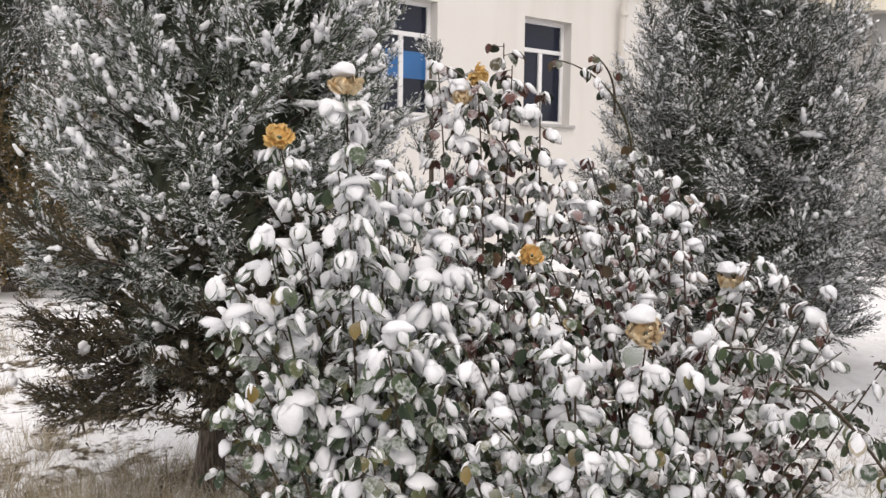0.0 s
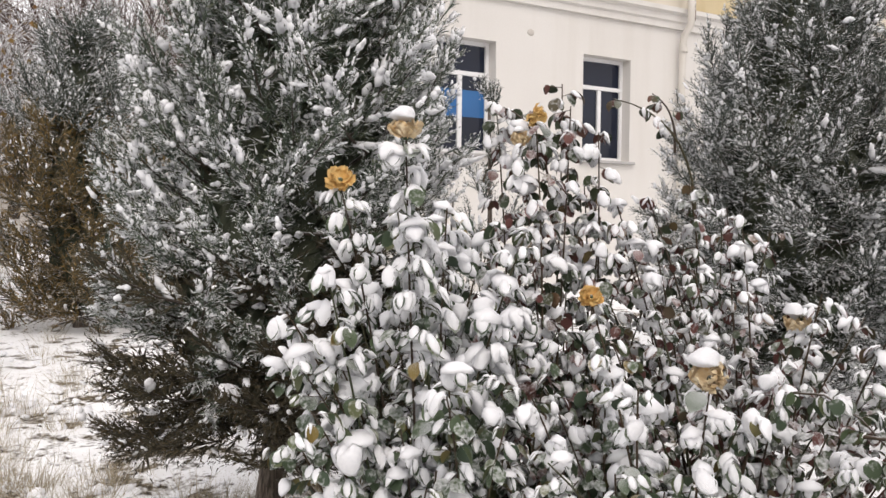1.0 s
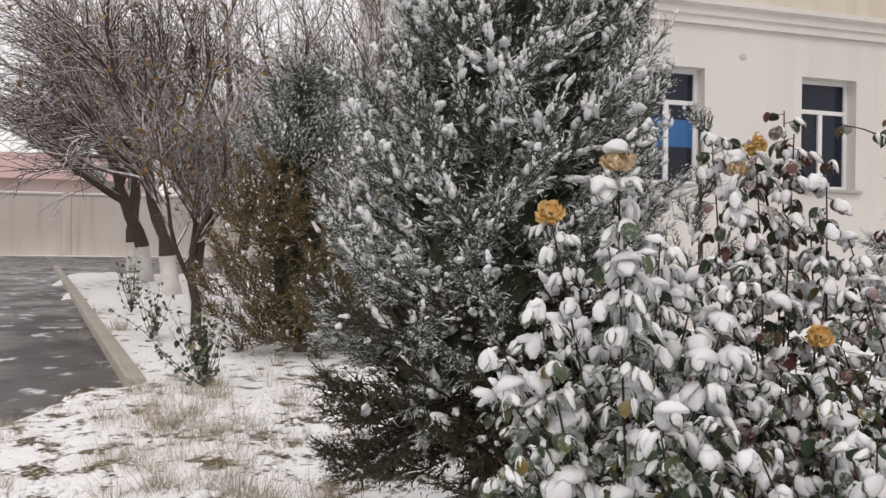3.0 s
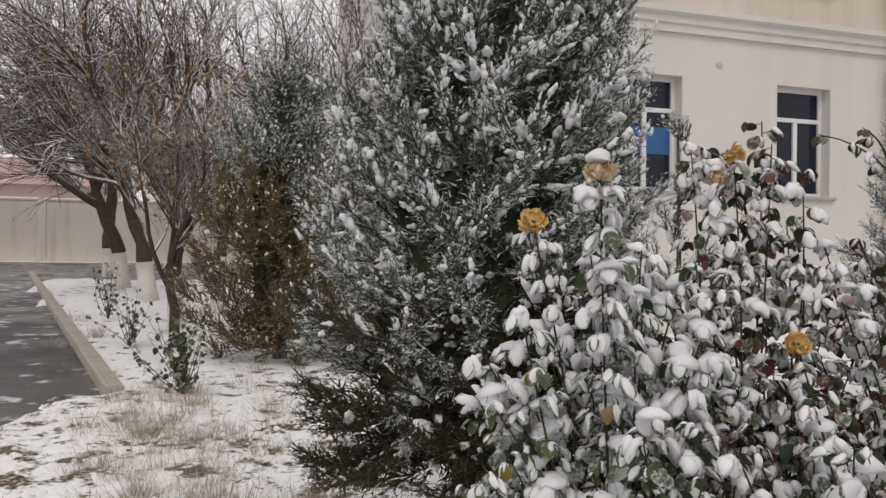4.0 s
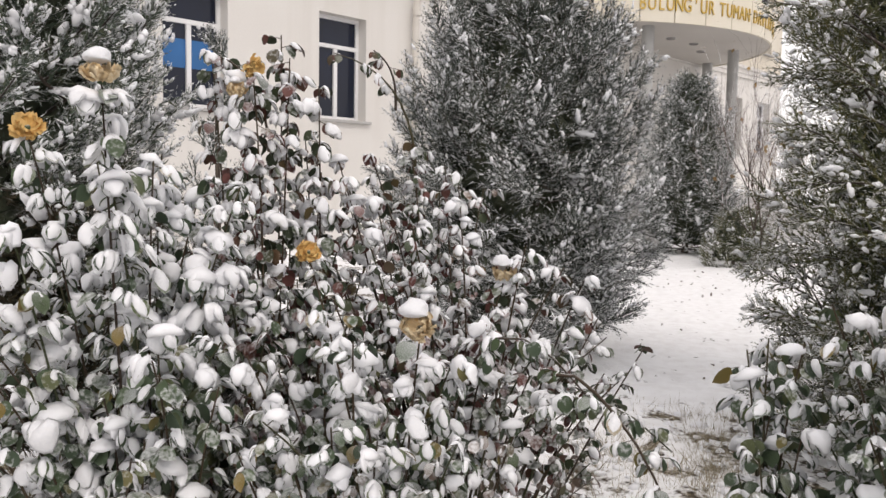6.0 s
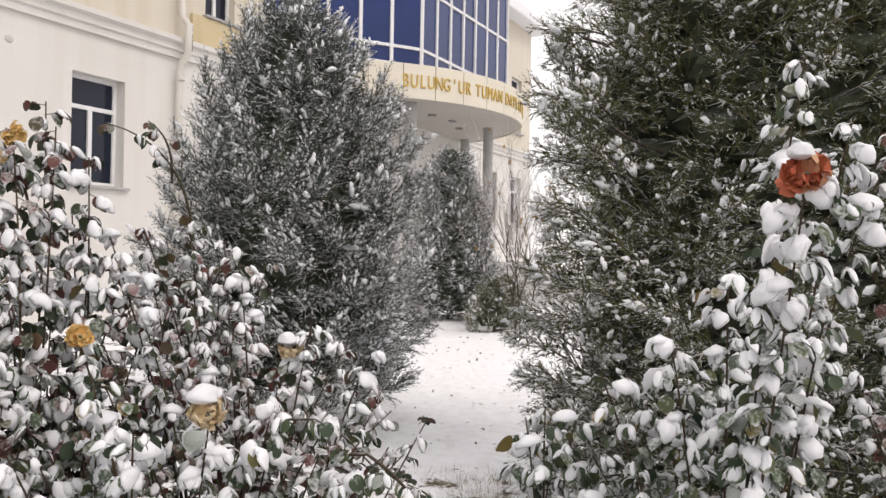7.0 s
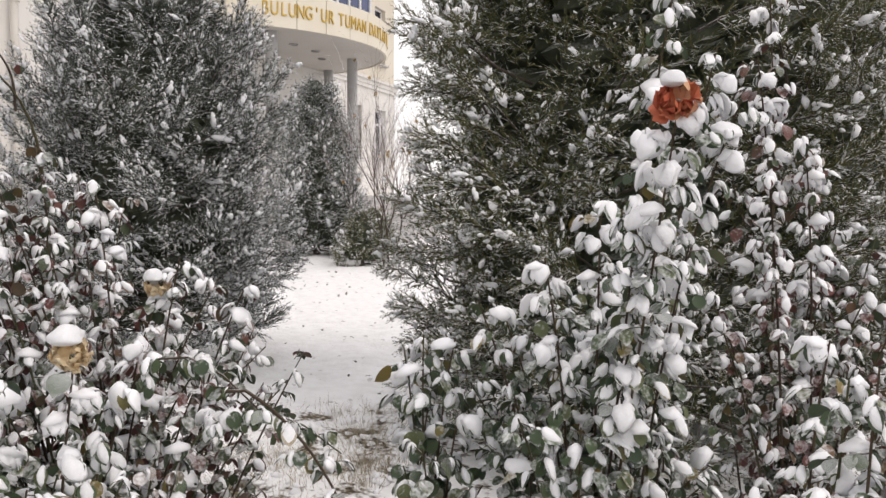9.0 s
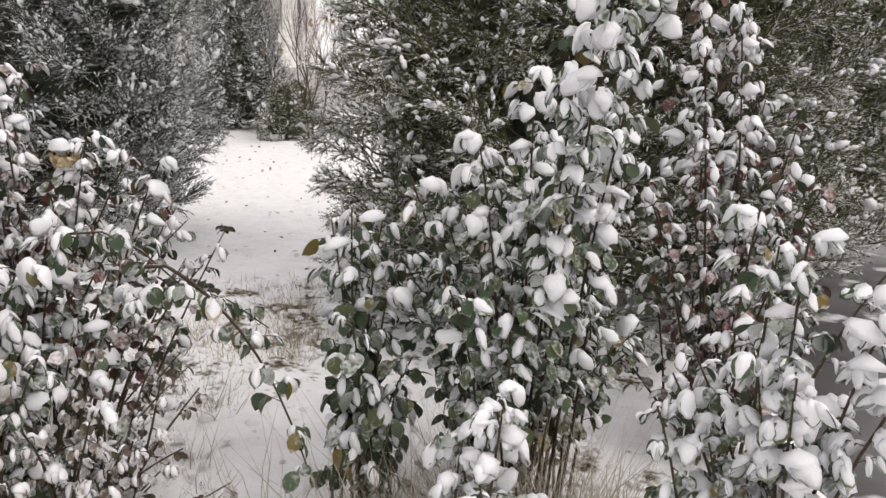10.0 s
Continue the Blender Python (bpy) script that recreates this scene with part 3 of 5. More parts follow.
def letter_sign():
    """Raised letters round the fascia; the last word is only half seen."""
    sg = thing("sign_lettering", "raised gold capital letters on the cream fascia", "sign", CX, CY, SOF)
    words = (("BULUNG'UR", LET_A[0], LET_A[1]), ("TUMAN", LET_A[2], LET_A[3]), ("DAVLAT", LET_A[4], LET_A[5]))
    for word, a, b in words:
        for i, ch in enumerate(word):
            cu = bpy.data.curves.new("letter", "FONT")
            cu.body, cu.size, cu.extrude, cu.align_x, cu.offset = ch, 0.40, 0.012, "CENTER", 0.0
            tmp = bpy.data.objects.new("letter", cu)
            scene.collection.objects.link(tmp)
            me = bpy.data.meshes.new_from_object(tmp.evaluated_get(bpy.context.evaluated_depsgraph_get()))
            bpy.data.objects.remove(tmp)
            bpy.data.curves.remove(cu)
            me.materials.clear()
            me.materials.append(M_GOLD)
            ang = radians(a + (b - a) * i / (len(word) - 1))
            p = part("letter", me, sg)
            r = CR + 0.014
            p.matrix_basis = pose(r * math.cos(ang), r * math.sin(ang), 0.19, 90, 0, math.degrees(ang) + 90) @ Matrix.Diagonal((0.62, 0.9, 1, 1))
    for i in range(10):
        ang = radians(LET_A[5] + 5 + 1.9 * i + (3 if i > 3 else 0))
        p = part("bar", box_mesh("bar", M_GOLD, -0.09, -0.012, 0.19, 0.06, 0.012, 0.46), sg)
        r = CR + 0.014
        p.matrix_basis = pose(r * math.cos(ang), r * math.sin(ang), 0, 0, 0, math.degrees(ang) + 90)


LET_A = (227.2, 247.5, 251.5, 262.5, 267.0, 281.0)
letter_sign()


def glazed_bay():
    """A projecting bay of blue glass above the canopy."""
    g = thing("glazed_bay", "projecting bay of blue glass with white mullions", "glazing", 0, 0, SOF + FASC)
    corners = [(12.25, 9.62), (14.97, 7.79), (19.5, 7.79), (22.2, 9.62)]
    counts = (5, 7, 5)
    levels = [0.0, 0.34, 1.55, 2.75, 3.5]
    for (p, q), n in zip(zip(corners, corners[1:]), counts):
        p, q = Vector((*p, 0)), Vector((*q, 0))
        d = q - p
        L = d.length
        m = Matrix.Translation(p) @ pose(0, 0, 0, 0, 0, math.degrees(math.atan2(d.y, d.x)))
        for i in range(n + 1):
            o = part("mullion", box_mesh("mullion", M_PVC, -0.035, -0.05, 0, 0.035, 0.05, 3.5, bevel=0.006), g)
            o.matrix_basis = m @ Matrix.Translation((L * i / n, 0, 0))
        for z in levels:
            o = part("transom", box_mesh("transom", M_PVC, 0.036, -0.045, -0.03, L - 0.036, 0.045, 0.03, bevel=0.006), g)
            o.matrix_basis = m @ Matrix.Translation((0, 0, z + 0.03))
        for i in range(n):
            for z0, z1 in zip(levels, levels[1:]):
                o = part("pane", box_mesh("pane", M_CURTAIN_WALL, 0.03, -0.012, 0.05, L / n - 0.03, 0.012, z1 - z0), g)
                o.matrix_basis = m @ Matrix.Translation((L * i / n, 0, z0)) @ pose(0, 0, 0, 0.35 * ((i * 7 + int(z0 * 3)) % 5 - 2), 0, 0.3 * ((i * 3) % 5 - 2))
    bm = bmesh.new()
    vs = [bm.verts.new((*c, 3.5)) for c in corners] + [bm.verts.new((*c, 3.58)) for c in corners]
    bm.faces.new(vs[:4])
    bm.faces.new(vs[4:][::-1])
    for i in range(4):
        bm.faces.new([vs[i], vs[(i + 1) % 4], vs[4 + (i + 1) % 4], vs[4 + i]])
    part("roof", bm_mesh("roof", bm, M_WALL_UP), g)


glazed_bay()


def porch():
    p = thing("porch", "grey stone entrance platform with steps and snowy edges", "steps", CX, FY, 0.0)
    part("platform", box_mesh("platform", M_STEP, -3.6, -2.6, 0.0, 3.9, 0.0, 1.0, bevel=0.02), p)
    for i in range(4):
        part("step", box_mesh("step", M_STEP, -2.6, -2.6 - 0.3 * (i + 1), 0.0, 3.0, -2.6 - 0.3 * i, 0.84 - 0.17 * i, bevel=0.015), p)
    d = thing("entrance_door", "white-framed glass double entrance door, closed", "door", 15.2, FY + 0.2, 1.05)
    for i in range(2):
        bm = bmesh.new()
        x = 0.9 * i
        box(bm, x + 0.01, 0, 0.01, x + 0.09, 0.06, 2.43)
        box(bm, x + 0.81, 0, 0.01, x + 0.89, 0.06, 2.43)
        box(bm, x + 0.09, 0, 0.01, x + 0.81, 0.06, 0.15)
        box(bm, x + 0.09, 0, 2.3, x + 0.81, 0.06, 2.43)
        leaf = part("door_leaf", bm_mesh("door_leaf", bm, M_PVC), d)
        part("pane", box_mesh("pane", M_GLASS, x + 0.09, 0.025, 0.15, x + 0.81, 0.035, 2.3), leaf)


porch()


# ---------- conifers ----------
UP = np.array([0.0, 0.0, 1.0])


def dome_template(rng):
    """A low dome of 60 triangles with an uneven rim."""
    n = 10
    v, f = [(0, 0, -1.0)], []
    ph = rng.uniform(0, 6.3, 3)
    for r, z in ((1.0, -0.1), (0.86, 0.55), (0.46, 0.92)):
        for i in range(n):
            a = 2 * math.pi * i / n
            w = r * (1 + 0.15 * math.sin(2 * a + ph[0]) + 0.13 * math.sin(3 * a + ph[1]))
            v.append((w * math.cos(a), w * math.sin(a), z * (1 + 0.28 * math.sin(a + ph[2]))))
    v.append((0, 0, 1.0))
    for i in range(n):
        j = (i + 1) % n
        f.append((0, 1 + j, 1 + i))
        for k in range(2):
            a, c = 1 + k * n, 1 + (k + 1) * n
            f += [(a + i, a + j, c + j), (a + i, c + j, c + i)]
        f.append((1 + 2 * n + i, 1 + 2 * n + j, 1 + 3 * n))
    return np.array(v, float), np.array(f)


def spray_template(rng, twigs, slim):
    """One shoot of juniper, one long: a thin axis set with short scaly twigs."""
    s = Soup()
    tv = np.array([[1, 0, 0.0], [-0.5, 0.87, 0.0], [-0.5, -0.87, 0.0], [0, 0, 1]], float)
    tf = np.array([[3, 0, 1], [3, 1, 2], [3, 2, 0]])
    bend = rng.normal(0, 0.10, 3)
    forks = [(np.zeros(3), np.array([0.02, 0.03, 1.0]), 1.0, twigs // 2)]
    for i in range(3):
        a, u = i * 2.1 + rng.normal(0, 0.4), 0.15 + 0.17 * i
        g = rng.uniform(0.35, 0.65)
        forks.append((np.array([0, 0, u]), np.array([math.sin(g) * math.cos(a), math.sin(g) * math.sin(a), math.cos(g)]), 0.62 - 0.08 * i, twigs // 6))
    for base, d, ln, n in forks:
        s.stamp(tv, tf, frames_along(d[None], np.zeros(1), [0.03 * ln], [0.03 * ln], [ln]), base[None])
        k = np.linspace(0.03, 0.95, n) + rng.normal(0, 0.03, n)
        az = np.arange(n) * 2.4 + rng.normal(0, 0.5, n)
        a = unit(np.cross(d, np.array([0.3, 0.9, 0.31])))
        o = np.cos(az)[:, None] * a + np.sin(az)[:, None] * np.cross(d, a)
        tl = rng.uniform(0.13, 0.26, n) * (1.1 - 0.45 * k) * slim
        w = tl * rng.uniform(0.12, 0.18, n) / slim ** 0.8
        s.stamp(tv, tf, frames_along(d + o * rng.uniform(0.4, 0.95, n)[:, None], az, w, w, tl), base + d * (k * ln)[:, None] + bend * (k * k)[:, None] * 0.5)
    return np.concatenate(s.v), np.concatenate(s.f)


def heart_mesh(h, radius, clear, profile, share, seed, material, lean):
    """An added solid core for a crown: a rough lumpy body, dark for the shade between boughs."""
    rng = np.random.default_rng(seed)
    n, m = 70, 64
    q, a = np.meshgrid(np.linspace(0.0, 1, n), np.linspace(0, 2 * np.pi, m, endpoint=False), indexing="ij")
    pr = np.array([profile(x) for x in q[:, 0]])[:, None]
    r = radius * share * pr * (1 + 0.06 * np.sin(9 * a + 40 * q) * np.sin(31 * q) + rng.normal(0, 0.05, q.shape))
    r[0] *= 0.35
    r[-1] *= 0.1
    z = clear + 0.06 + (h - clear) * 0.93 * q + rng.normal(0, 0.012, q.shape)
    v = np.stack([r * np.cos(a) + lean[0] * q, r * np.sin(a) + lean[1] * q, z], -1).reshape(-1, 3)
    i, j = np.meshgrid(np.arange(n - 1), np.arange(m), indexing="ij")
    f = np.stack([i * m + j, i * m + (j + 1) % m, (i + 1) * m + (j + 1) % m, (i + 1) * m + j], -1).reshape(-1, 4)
    return raw_mesh("shade_core", v, np.concatenate([f[:, [0, 1, 2]], f[:, [0, 2, 3]]]), material, False)


def lump_template(rng):
    """A long uneven lump of snow, about one in half-length: a core with smaller humps on it."""
    s = Soup()
    v, f = ico(2, rng, 0.34)
    s.add(v * np.array([0.85, 0.9, 0.75]), f)
    for i in range(2):
        v, f = ico(1, rng, 0.2)
        r = rng.uniform(0.32, 0.6)
        s.add(v * r * np.array([1, 1.3, 0.8]) + np.array([rng.uniform(-0.6, 0.6), -0.7 + 1.4 * i + rng.normal(0, 0.15), rng.uniform(-0.15, 0.4)]), f)
    return np.concatenate(s.v), np.concatenate(s.f)


def conifer(label, x, y, h, radius, seed, material, boughs, shoots, length, clear, profile, snow_rate, lift, twigs=24, slim=1.0, trunk=0.05, snow_size=1.0, low_material=None, low_share=0.15, heart=0.45, thin=0.15, lobe=1.0, lean=(0.0, 0.0), bough=0.36, curve=0.5, pads=0.35, spread=0.75, gaps=0.8, turn=0.3):
    """A juniper: trunk, added core coloured as shade, plume-like boughs all round, snow on their upper sides."""
    rng = np.random.default_rng(seed)
    tree = thing("juniper_tree", label, "conifer", x, y, ground_z(x, y) - 0.02)
    ph = rng.uniform(0, 6.3, 4)
    s = Soup()
    zz = np.linspace(0, h * 0.95, 14)
    stem = np.stack([0.03 * np.sin(zz * 1.7) * zz / h + lean[0] * zz / h, 0.03 * np.sin(zz * 1.3) * zz / h + lean[1] * zz / h, zz], -1)
    s.add(*tube(stem, trunk * (1.05 - zz / h) + 0.006 + 0.02 * trunk / 0.05 * np.exp(-zz / 0.06), 9))
    part("trunk", s.mesh("trunk", M_TRUNK), tree, "rough brown trunk")
    # made-up opaque body; its dark colour fills the gaps as shade
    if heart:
        part("shade_core", heart_mesh(h, radius, clear, profile, heart, seed + 1, M_JUN_SHADE_CORE, lean), tree, "added solid core coloured dark like the shade inside the crown", kind="stuff")
    # boughs, spread over the crown, some reaching further than others
    qs = np.linspace(0, 1, 200)
    cum = np.cumsum([profile(q) + 0.08 + 0.25 * (q < 0.12) for q in qs])
    t = np.interp((np.arange(boughs) + rng.uniform(0, 1, boughs)) / boughs * cum[-1], cum, qs)
    az = np.arange(boughs) * 2.39996 + rng.normal(0, 0.15, boughs)
    lobes = 1 + lobe * (0.09 * np.sin(3 * az + ph[2] + 5 * t) + 0.08 * np.sin(5 * az + ph[3] - 9 * t))
    rad = radius * np.array([profile(q) for q in t]) * lobes * rng.uniform(0.80, 1.09, boughs)
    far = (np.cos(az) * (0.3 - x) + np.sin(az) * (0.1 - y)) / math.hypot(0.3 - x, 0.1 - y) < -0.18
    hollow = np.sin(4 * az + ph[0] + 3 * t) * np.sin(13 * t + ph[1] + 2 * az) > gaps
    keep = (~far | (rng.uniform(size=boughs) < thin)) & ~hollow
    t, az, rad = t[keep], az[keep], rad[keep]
    n, k = len(t), shoots
    out = np.stack([np.cos(az), np.sin(az), np.zeros(n)], -1)
    side = np.stack([-np.sin(az), np.cos(az), np.zeros(n)], -1)
    up = np.array([lift(q) for q in t])
    grow = unit(out + side * rng.normal(0, turn, (n, 1)) + UP * up[:, None] + rng.normal(0, 0.16, (n, 3)))
    side = unit(side - grow * np.sum(side * grow, 1)[:, None])
    over = np.cross(grow, side)
    over = over * np.sign(over[:, 2:3] + 1e-6)
    L = bough * rng.uniform(0.7, 1.3, n) * np.clip(rad / radius + 0.25, 0.4, 1)
    slant = np.array([lean[0], lean[1], 0.0])
    tip = t[:, None] * slant + out * rad[:, None] + UP * (clear + (h - clear) * t)[:, None]
    base = tip - grow * L[:, None]

    def axis_at(i, u):
        return base[i] + grow[i] * (L[i] * u)[:, None] + UP * (curve * L[i] * (u * u - u))[:, None]

    I = np.repeat(np.arange(n), k)
    U = 0.18 + 0.82 * ((np.tile(np.arange(k), n) + rng.uniform(0, 1, n * k)) / k) ** 0.8
    R = np.tile(np.arange(k) * 2.4, n) + rng.normal(0, 0.4, n * k)
    around = side[I] * np.cos(R)[:, None] + over[I] * np.sin(R)[:, None]
    high = np.sin(R)
    P = axis_at(I, U) + around * 0.008
    D = unit(grow[I] + UP * (curve * (2 * U - 1))[:, None] + around * (spread * (1.05 - 0.6 * U))[:, None] + rng.normal(0, 0.13, (n * k, 3)) + 0.12 * UP)
    S = length * rng.uniform(0.65, 1.2, n * k) * (1.2 - 0.5 * U)
    T = t[I]
    low = T + 0.05 * np.sin(9 * P[:, 0] + 7 * P[:, 1]) + rng.normal(0, 0.07, n)[I] < (low_share if low_material else -1)
    crown, lower = Soup(), Soup()
    which, spin = rng.integers(0, 6, len(P)), rng.uniform(0, 6.3, len(P))
    for kx in range(6):
        tv, tf = spray_template(rng, twigs, slim)
        for soup, sel in ((crown, ~low), (lower, low)):
            m = (which == kx) & sel
            soup.stamp(tv, tf, frames_along(D[m], spin[m], S[m], S[m], S[m]), P[m])
    part("crown", crown.mesh("crown", material, False), tree, kind="stuff")
    if lower.n:
        part("lower_crown", lower.mesh("lower_crown", low_material, False), tree, "brownish sparse lower foliage", kind="stuff")
    inner, inner_low = Soup(), Soup()
    m = np.arange(len(P)) % 6 == 0
    pull = out[I][m]
    for kx in range(3):
        tv, tf = spray_template(rng, 12, 1.25)
        for soup, zone in ((inner, ~low[m]), (inner_low, low[m])):
            sel = (which[m] % 3 == kx) & zone
            sz = S[m][sel] * 1.25
            soup.stamp(tv, tf, frames_along(D[m][sel] + 0.3 * rng.normal(size=(sel.sum(), 3)), spin[m][sel], sz, sz, sz), P[m][sel] - pull[sel] * (0.4 * length + 0.05 * radius))
    # short shoots that clothe the heart
    if heart:
        c = int(190 * math.pi * radius * heart * (h - clear))
        q = rng.uniform(0.02, 0.96, c)
        edge = low_share + rng.normal(0, 0.06, c)
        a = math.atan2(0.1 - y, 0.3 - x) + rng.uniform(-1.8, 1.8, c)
        o = np.stack([np.cos(a), np.sin(a), np.zeros(c)], -1)
        tang = np.stack([-np.sin(a), np.cos(a), np.zeros(c)], -1)
        at = o * (radius * heart * np.array([profile(v) for v in q]))[:, None] + slant * q[:, None] + UP * (clear + 0.06 + (h - clear) * 0.93 * q)[:, None]
        d = unit(o + tang * rng.normal(0, 0.9, (c, 1)) + UP * rng.uniform(0.1, 1.3, (c, 1)))
        sz, pick = length * rng.uniform(0.9, 1.5, c), rng.integers(0, 3, c)
        for kx in range(3):
            tv, tf = spray_template(rng, 16, 1.1)
            for soup, zone in ((inner, q > edge if low_material else q > -1), (inner_low, q <= edge if low_material else q < -1)):
                sel = (pick == kx) & zone
                soup.stamp(tv, tf, frames_along(d[sel], a[sel], sz[sel], sz[sel], sz[sel]), at[sel])
    part("inner_crown", inner.mesh("inner_crown", material, False), tree, kind="stuff")
    if inner_low.n:
        part("inner_lower_crown", inner_low.mesh("inner_lower_crown", low_material, False), tree, kind="stuff")
    lb = Soup()
    for i in range(n):
        u = np.linspace(0, 1, 5)
        root = slant * t[i] + UP * max(clear * 0.85, base[i][2] - 0.35 * max(up[i], 0.2) * rad[i])
        pts = np.concatenate([[root], axis_at(np.full(5, i), u)])
        if i % 3 == 0 or t[i] < 0.2:
            lb.add(*tube(pts, np.linspace(0.009, 0.002, 6), 3))
        else:
            lb.add(*tube(pts[1:], np.linspace(0.005, 0.002, 5), 3))
    part("branchwork", lb.mesh("branchwork", M_BARK), tree, "thin brown limbs", kind="stuff")
    # snow along the upper shoots, and pads of it where several shoots carry it together
    snow = Soup()
    patchy = 0.45 + 0.55 * rng.uniform(0, 1.6, n)
    rate = np.array([snow_rate(q) for q in T]) * np.clip(0.75 + 0.35 * high, 0.3, 1) * patchy[I]
    lumps = [lump_template(rng) for _ in range(6)]
    bits = []
    for _ in range(6):
        v, f = ico(1, rng, 0.3)
        v2, f2 = ico(1, rng, 0.3)
        bits.append((np.concatenate([v, v2 * rng.uniform(0.5, 0.8) + np.array([rng.uniform(-0.5, 0.5), rng.uniform(0.6, 1.0), 0.1])]), np.concatenate([f, f2 + len(v)])))
    lie = unit(UP + 0.75 * out)
    for kx in range(6):
        for along in (0.35, 0.65, 0.92):
            m = (rng.uniform(size=len(P)) < rate) & (which == kx)
            c = m.sum()
            w = S[m] * (0.02 + rng.gamma(2.5, 0.022, c)) * snow_size * (1.15 - 0.35 * along)
            f = frames_leaf(D[m] + 0.3 * rng.normal(size=(c, 3)), lie[I][m] + 0.25 * rng.normal(size=(c, 3)), np.ones(c))
            f = f * np.stack([w, w * rng.uniform(0.9, 2.0, c), w * rng.uniform(0.5, 0.9, c)], -1)[:, None, :]
            snow.stamp(*bits[(kx + int(10 * along)) % 6], f, P[m] + D[m] * (S[m] * (along + rng.normal(0, 0.09, c)))[:, None] + lie[I][m] * (0.07 * S[m])[:, None])
        prate = pads * np.array([snow_rate(q) for q in t]) * patchy
        for _ in range(2):
            i = np.nonzero((rng.uniform(size=n) < prate) & (np.arange(n) % 6 == kx))[0]
            c = len(i)
            u = rng.uniform(0.4, 0.88, c)
            w = length * rng.uniform(0.08, 0.20, c) * snow_size
            f = frames_leaf(grow[i] + 0.25 * rng.normal(size=(c, 3)), lie[i] + 0.2 * rng.normal(size=(c, 3)), np.ones(c))
            f = f * np.stack([w, w * rng.uniform(0.9, 1.6, c), w * 0.6], -1)[:, None, :]
            snow.stamp(*lumps[(kx + 2) % 6], f, axis_at(i, u) + lie[i] * (0.34 * length) + rng.normal(0, 0.012, (c, 3)))
    if snow.n:
        part("snow", snow.mesh("snow", M_SNOW), tree, "patches of snow along the shoots", kind="stuff")
    return tree


def profile_of(*stops):
    """A crown's outline: (height share, radius share) stops."""
    qs, rs = [s[0] for s in stops], [s[1] for s in stops]
    return lambda q: float(np.interp(q, qs, rs))


LADEN = profile_of((0, 0.74), (0.1, 0.92), (0.22, 1.0), (0.38, 0.96), (0.55, 0.84), (0.75, 0.7), (0.92, 0.42), (1, 0.08))
FULL = profile_of((0, 0.72), (0.12, 0.95), (0.25, 1.0), (0.5, 0.88), (0.75, 0.62), (0.92, 0.32), (1, 0.06))
BROAD = profile_of((0, 0.88), (0.2, 1.0), (0.45, 0.95), (0.7, 0.74), (0.85, 0.5), (0.95, 0.25), (1, 0.05))
TALL = profile_of((0, 0.98), (0.22, 1.0), (0.45, 0.95), (0.65, 0.90), (0.8, 0.84), (0.93, 0.55), (1, 0.05))
SPIRE = profile_of((0, 0.8), (0.25, 1.0), (0.6, 0.7), (1, 0.05))

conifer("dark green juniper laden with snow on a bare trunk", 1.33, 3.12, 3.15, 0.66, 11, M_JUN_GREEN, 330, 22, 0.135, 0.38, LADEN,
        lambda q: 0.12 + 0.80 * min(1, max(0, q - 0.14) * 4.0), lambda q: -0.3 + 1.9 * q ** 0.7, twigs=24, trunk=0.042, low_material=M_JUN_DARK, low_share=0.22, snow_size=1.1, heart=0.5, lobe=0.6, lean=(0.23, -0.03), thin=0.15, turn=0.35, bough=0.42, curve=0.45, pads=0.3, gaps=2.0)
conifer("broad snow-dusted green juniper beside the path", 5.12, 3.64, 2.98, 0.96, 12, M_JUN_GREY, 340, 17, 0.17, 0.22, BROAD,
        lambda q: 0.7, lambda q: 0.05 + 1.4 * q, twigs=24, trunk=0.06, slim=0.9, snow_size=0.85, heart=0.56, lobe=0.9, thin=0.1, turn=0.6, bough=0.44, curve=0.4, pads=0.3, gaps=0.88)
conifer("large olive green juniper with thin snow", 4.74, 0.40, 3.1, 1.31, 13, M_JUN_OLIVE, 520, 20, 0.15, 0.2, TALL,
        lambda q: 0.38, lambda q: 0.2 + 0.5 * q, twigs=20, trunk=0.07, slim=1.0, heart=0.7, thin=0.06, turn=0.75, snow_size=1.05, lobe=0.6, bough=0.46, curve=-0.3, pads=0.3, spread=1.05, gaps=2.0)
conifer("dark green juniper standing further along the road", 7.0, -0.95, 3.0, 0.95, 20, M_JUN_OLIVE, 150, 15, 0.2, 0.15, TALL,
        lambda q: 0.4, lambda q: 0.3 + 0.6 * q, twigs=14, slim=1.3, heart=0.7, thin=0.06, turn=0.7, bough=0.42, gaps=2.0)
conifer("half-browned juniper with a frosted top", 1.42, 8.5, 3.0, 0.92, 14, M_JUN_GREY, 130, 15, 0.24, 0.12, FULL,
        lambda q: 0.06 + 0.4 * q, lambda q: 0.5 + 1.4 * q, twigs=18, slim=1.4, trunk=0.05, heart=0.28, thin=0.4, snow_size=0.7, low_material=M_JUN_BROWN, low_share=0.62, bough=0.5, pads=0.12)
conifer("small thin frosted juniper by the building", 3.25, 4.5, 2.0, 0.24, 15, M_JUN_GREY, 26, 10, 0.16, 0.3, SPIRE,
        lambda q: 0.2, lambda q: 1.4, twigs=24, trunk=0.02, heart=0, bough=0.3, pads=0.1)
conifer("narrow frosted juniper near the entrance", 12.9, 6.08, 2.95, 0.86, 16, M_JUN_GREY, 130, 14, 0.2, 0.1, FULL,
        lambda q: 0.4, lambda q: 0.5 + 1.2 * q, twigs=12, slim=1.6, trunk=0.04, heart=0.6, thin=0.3)
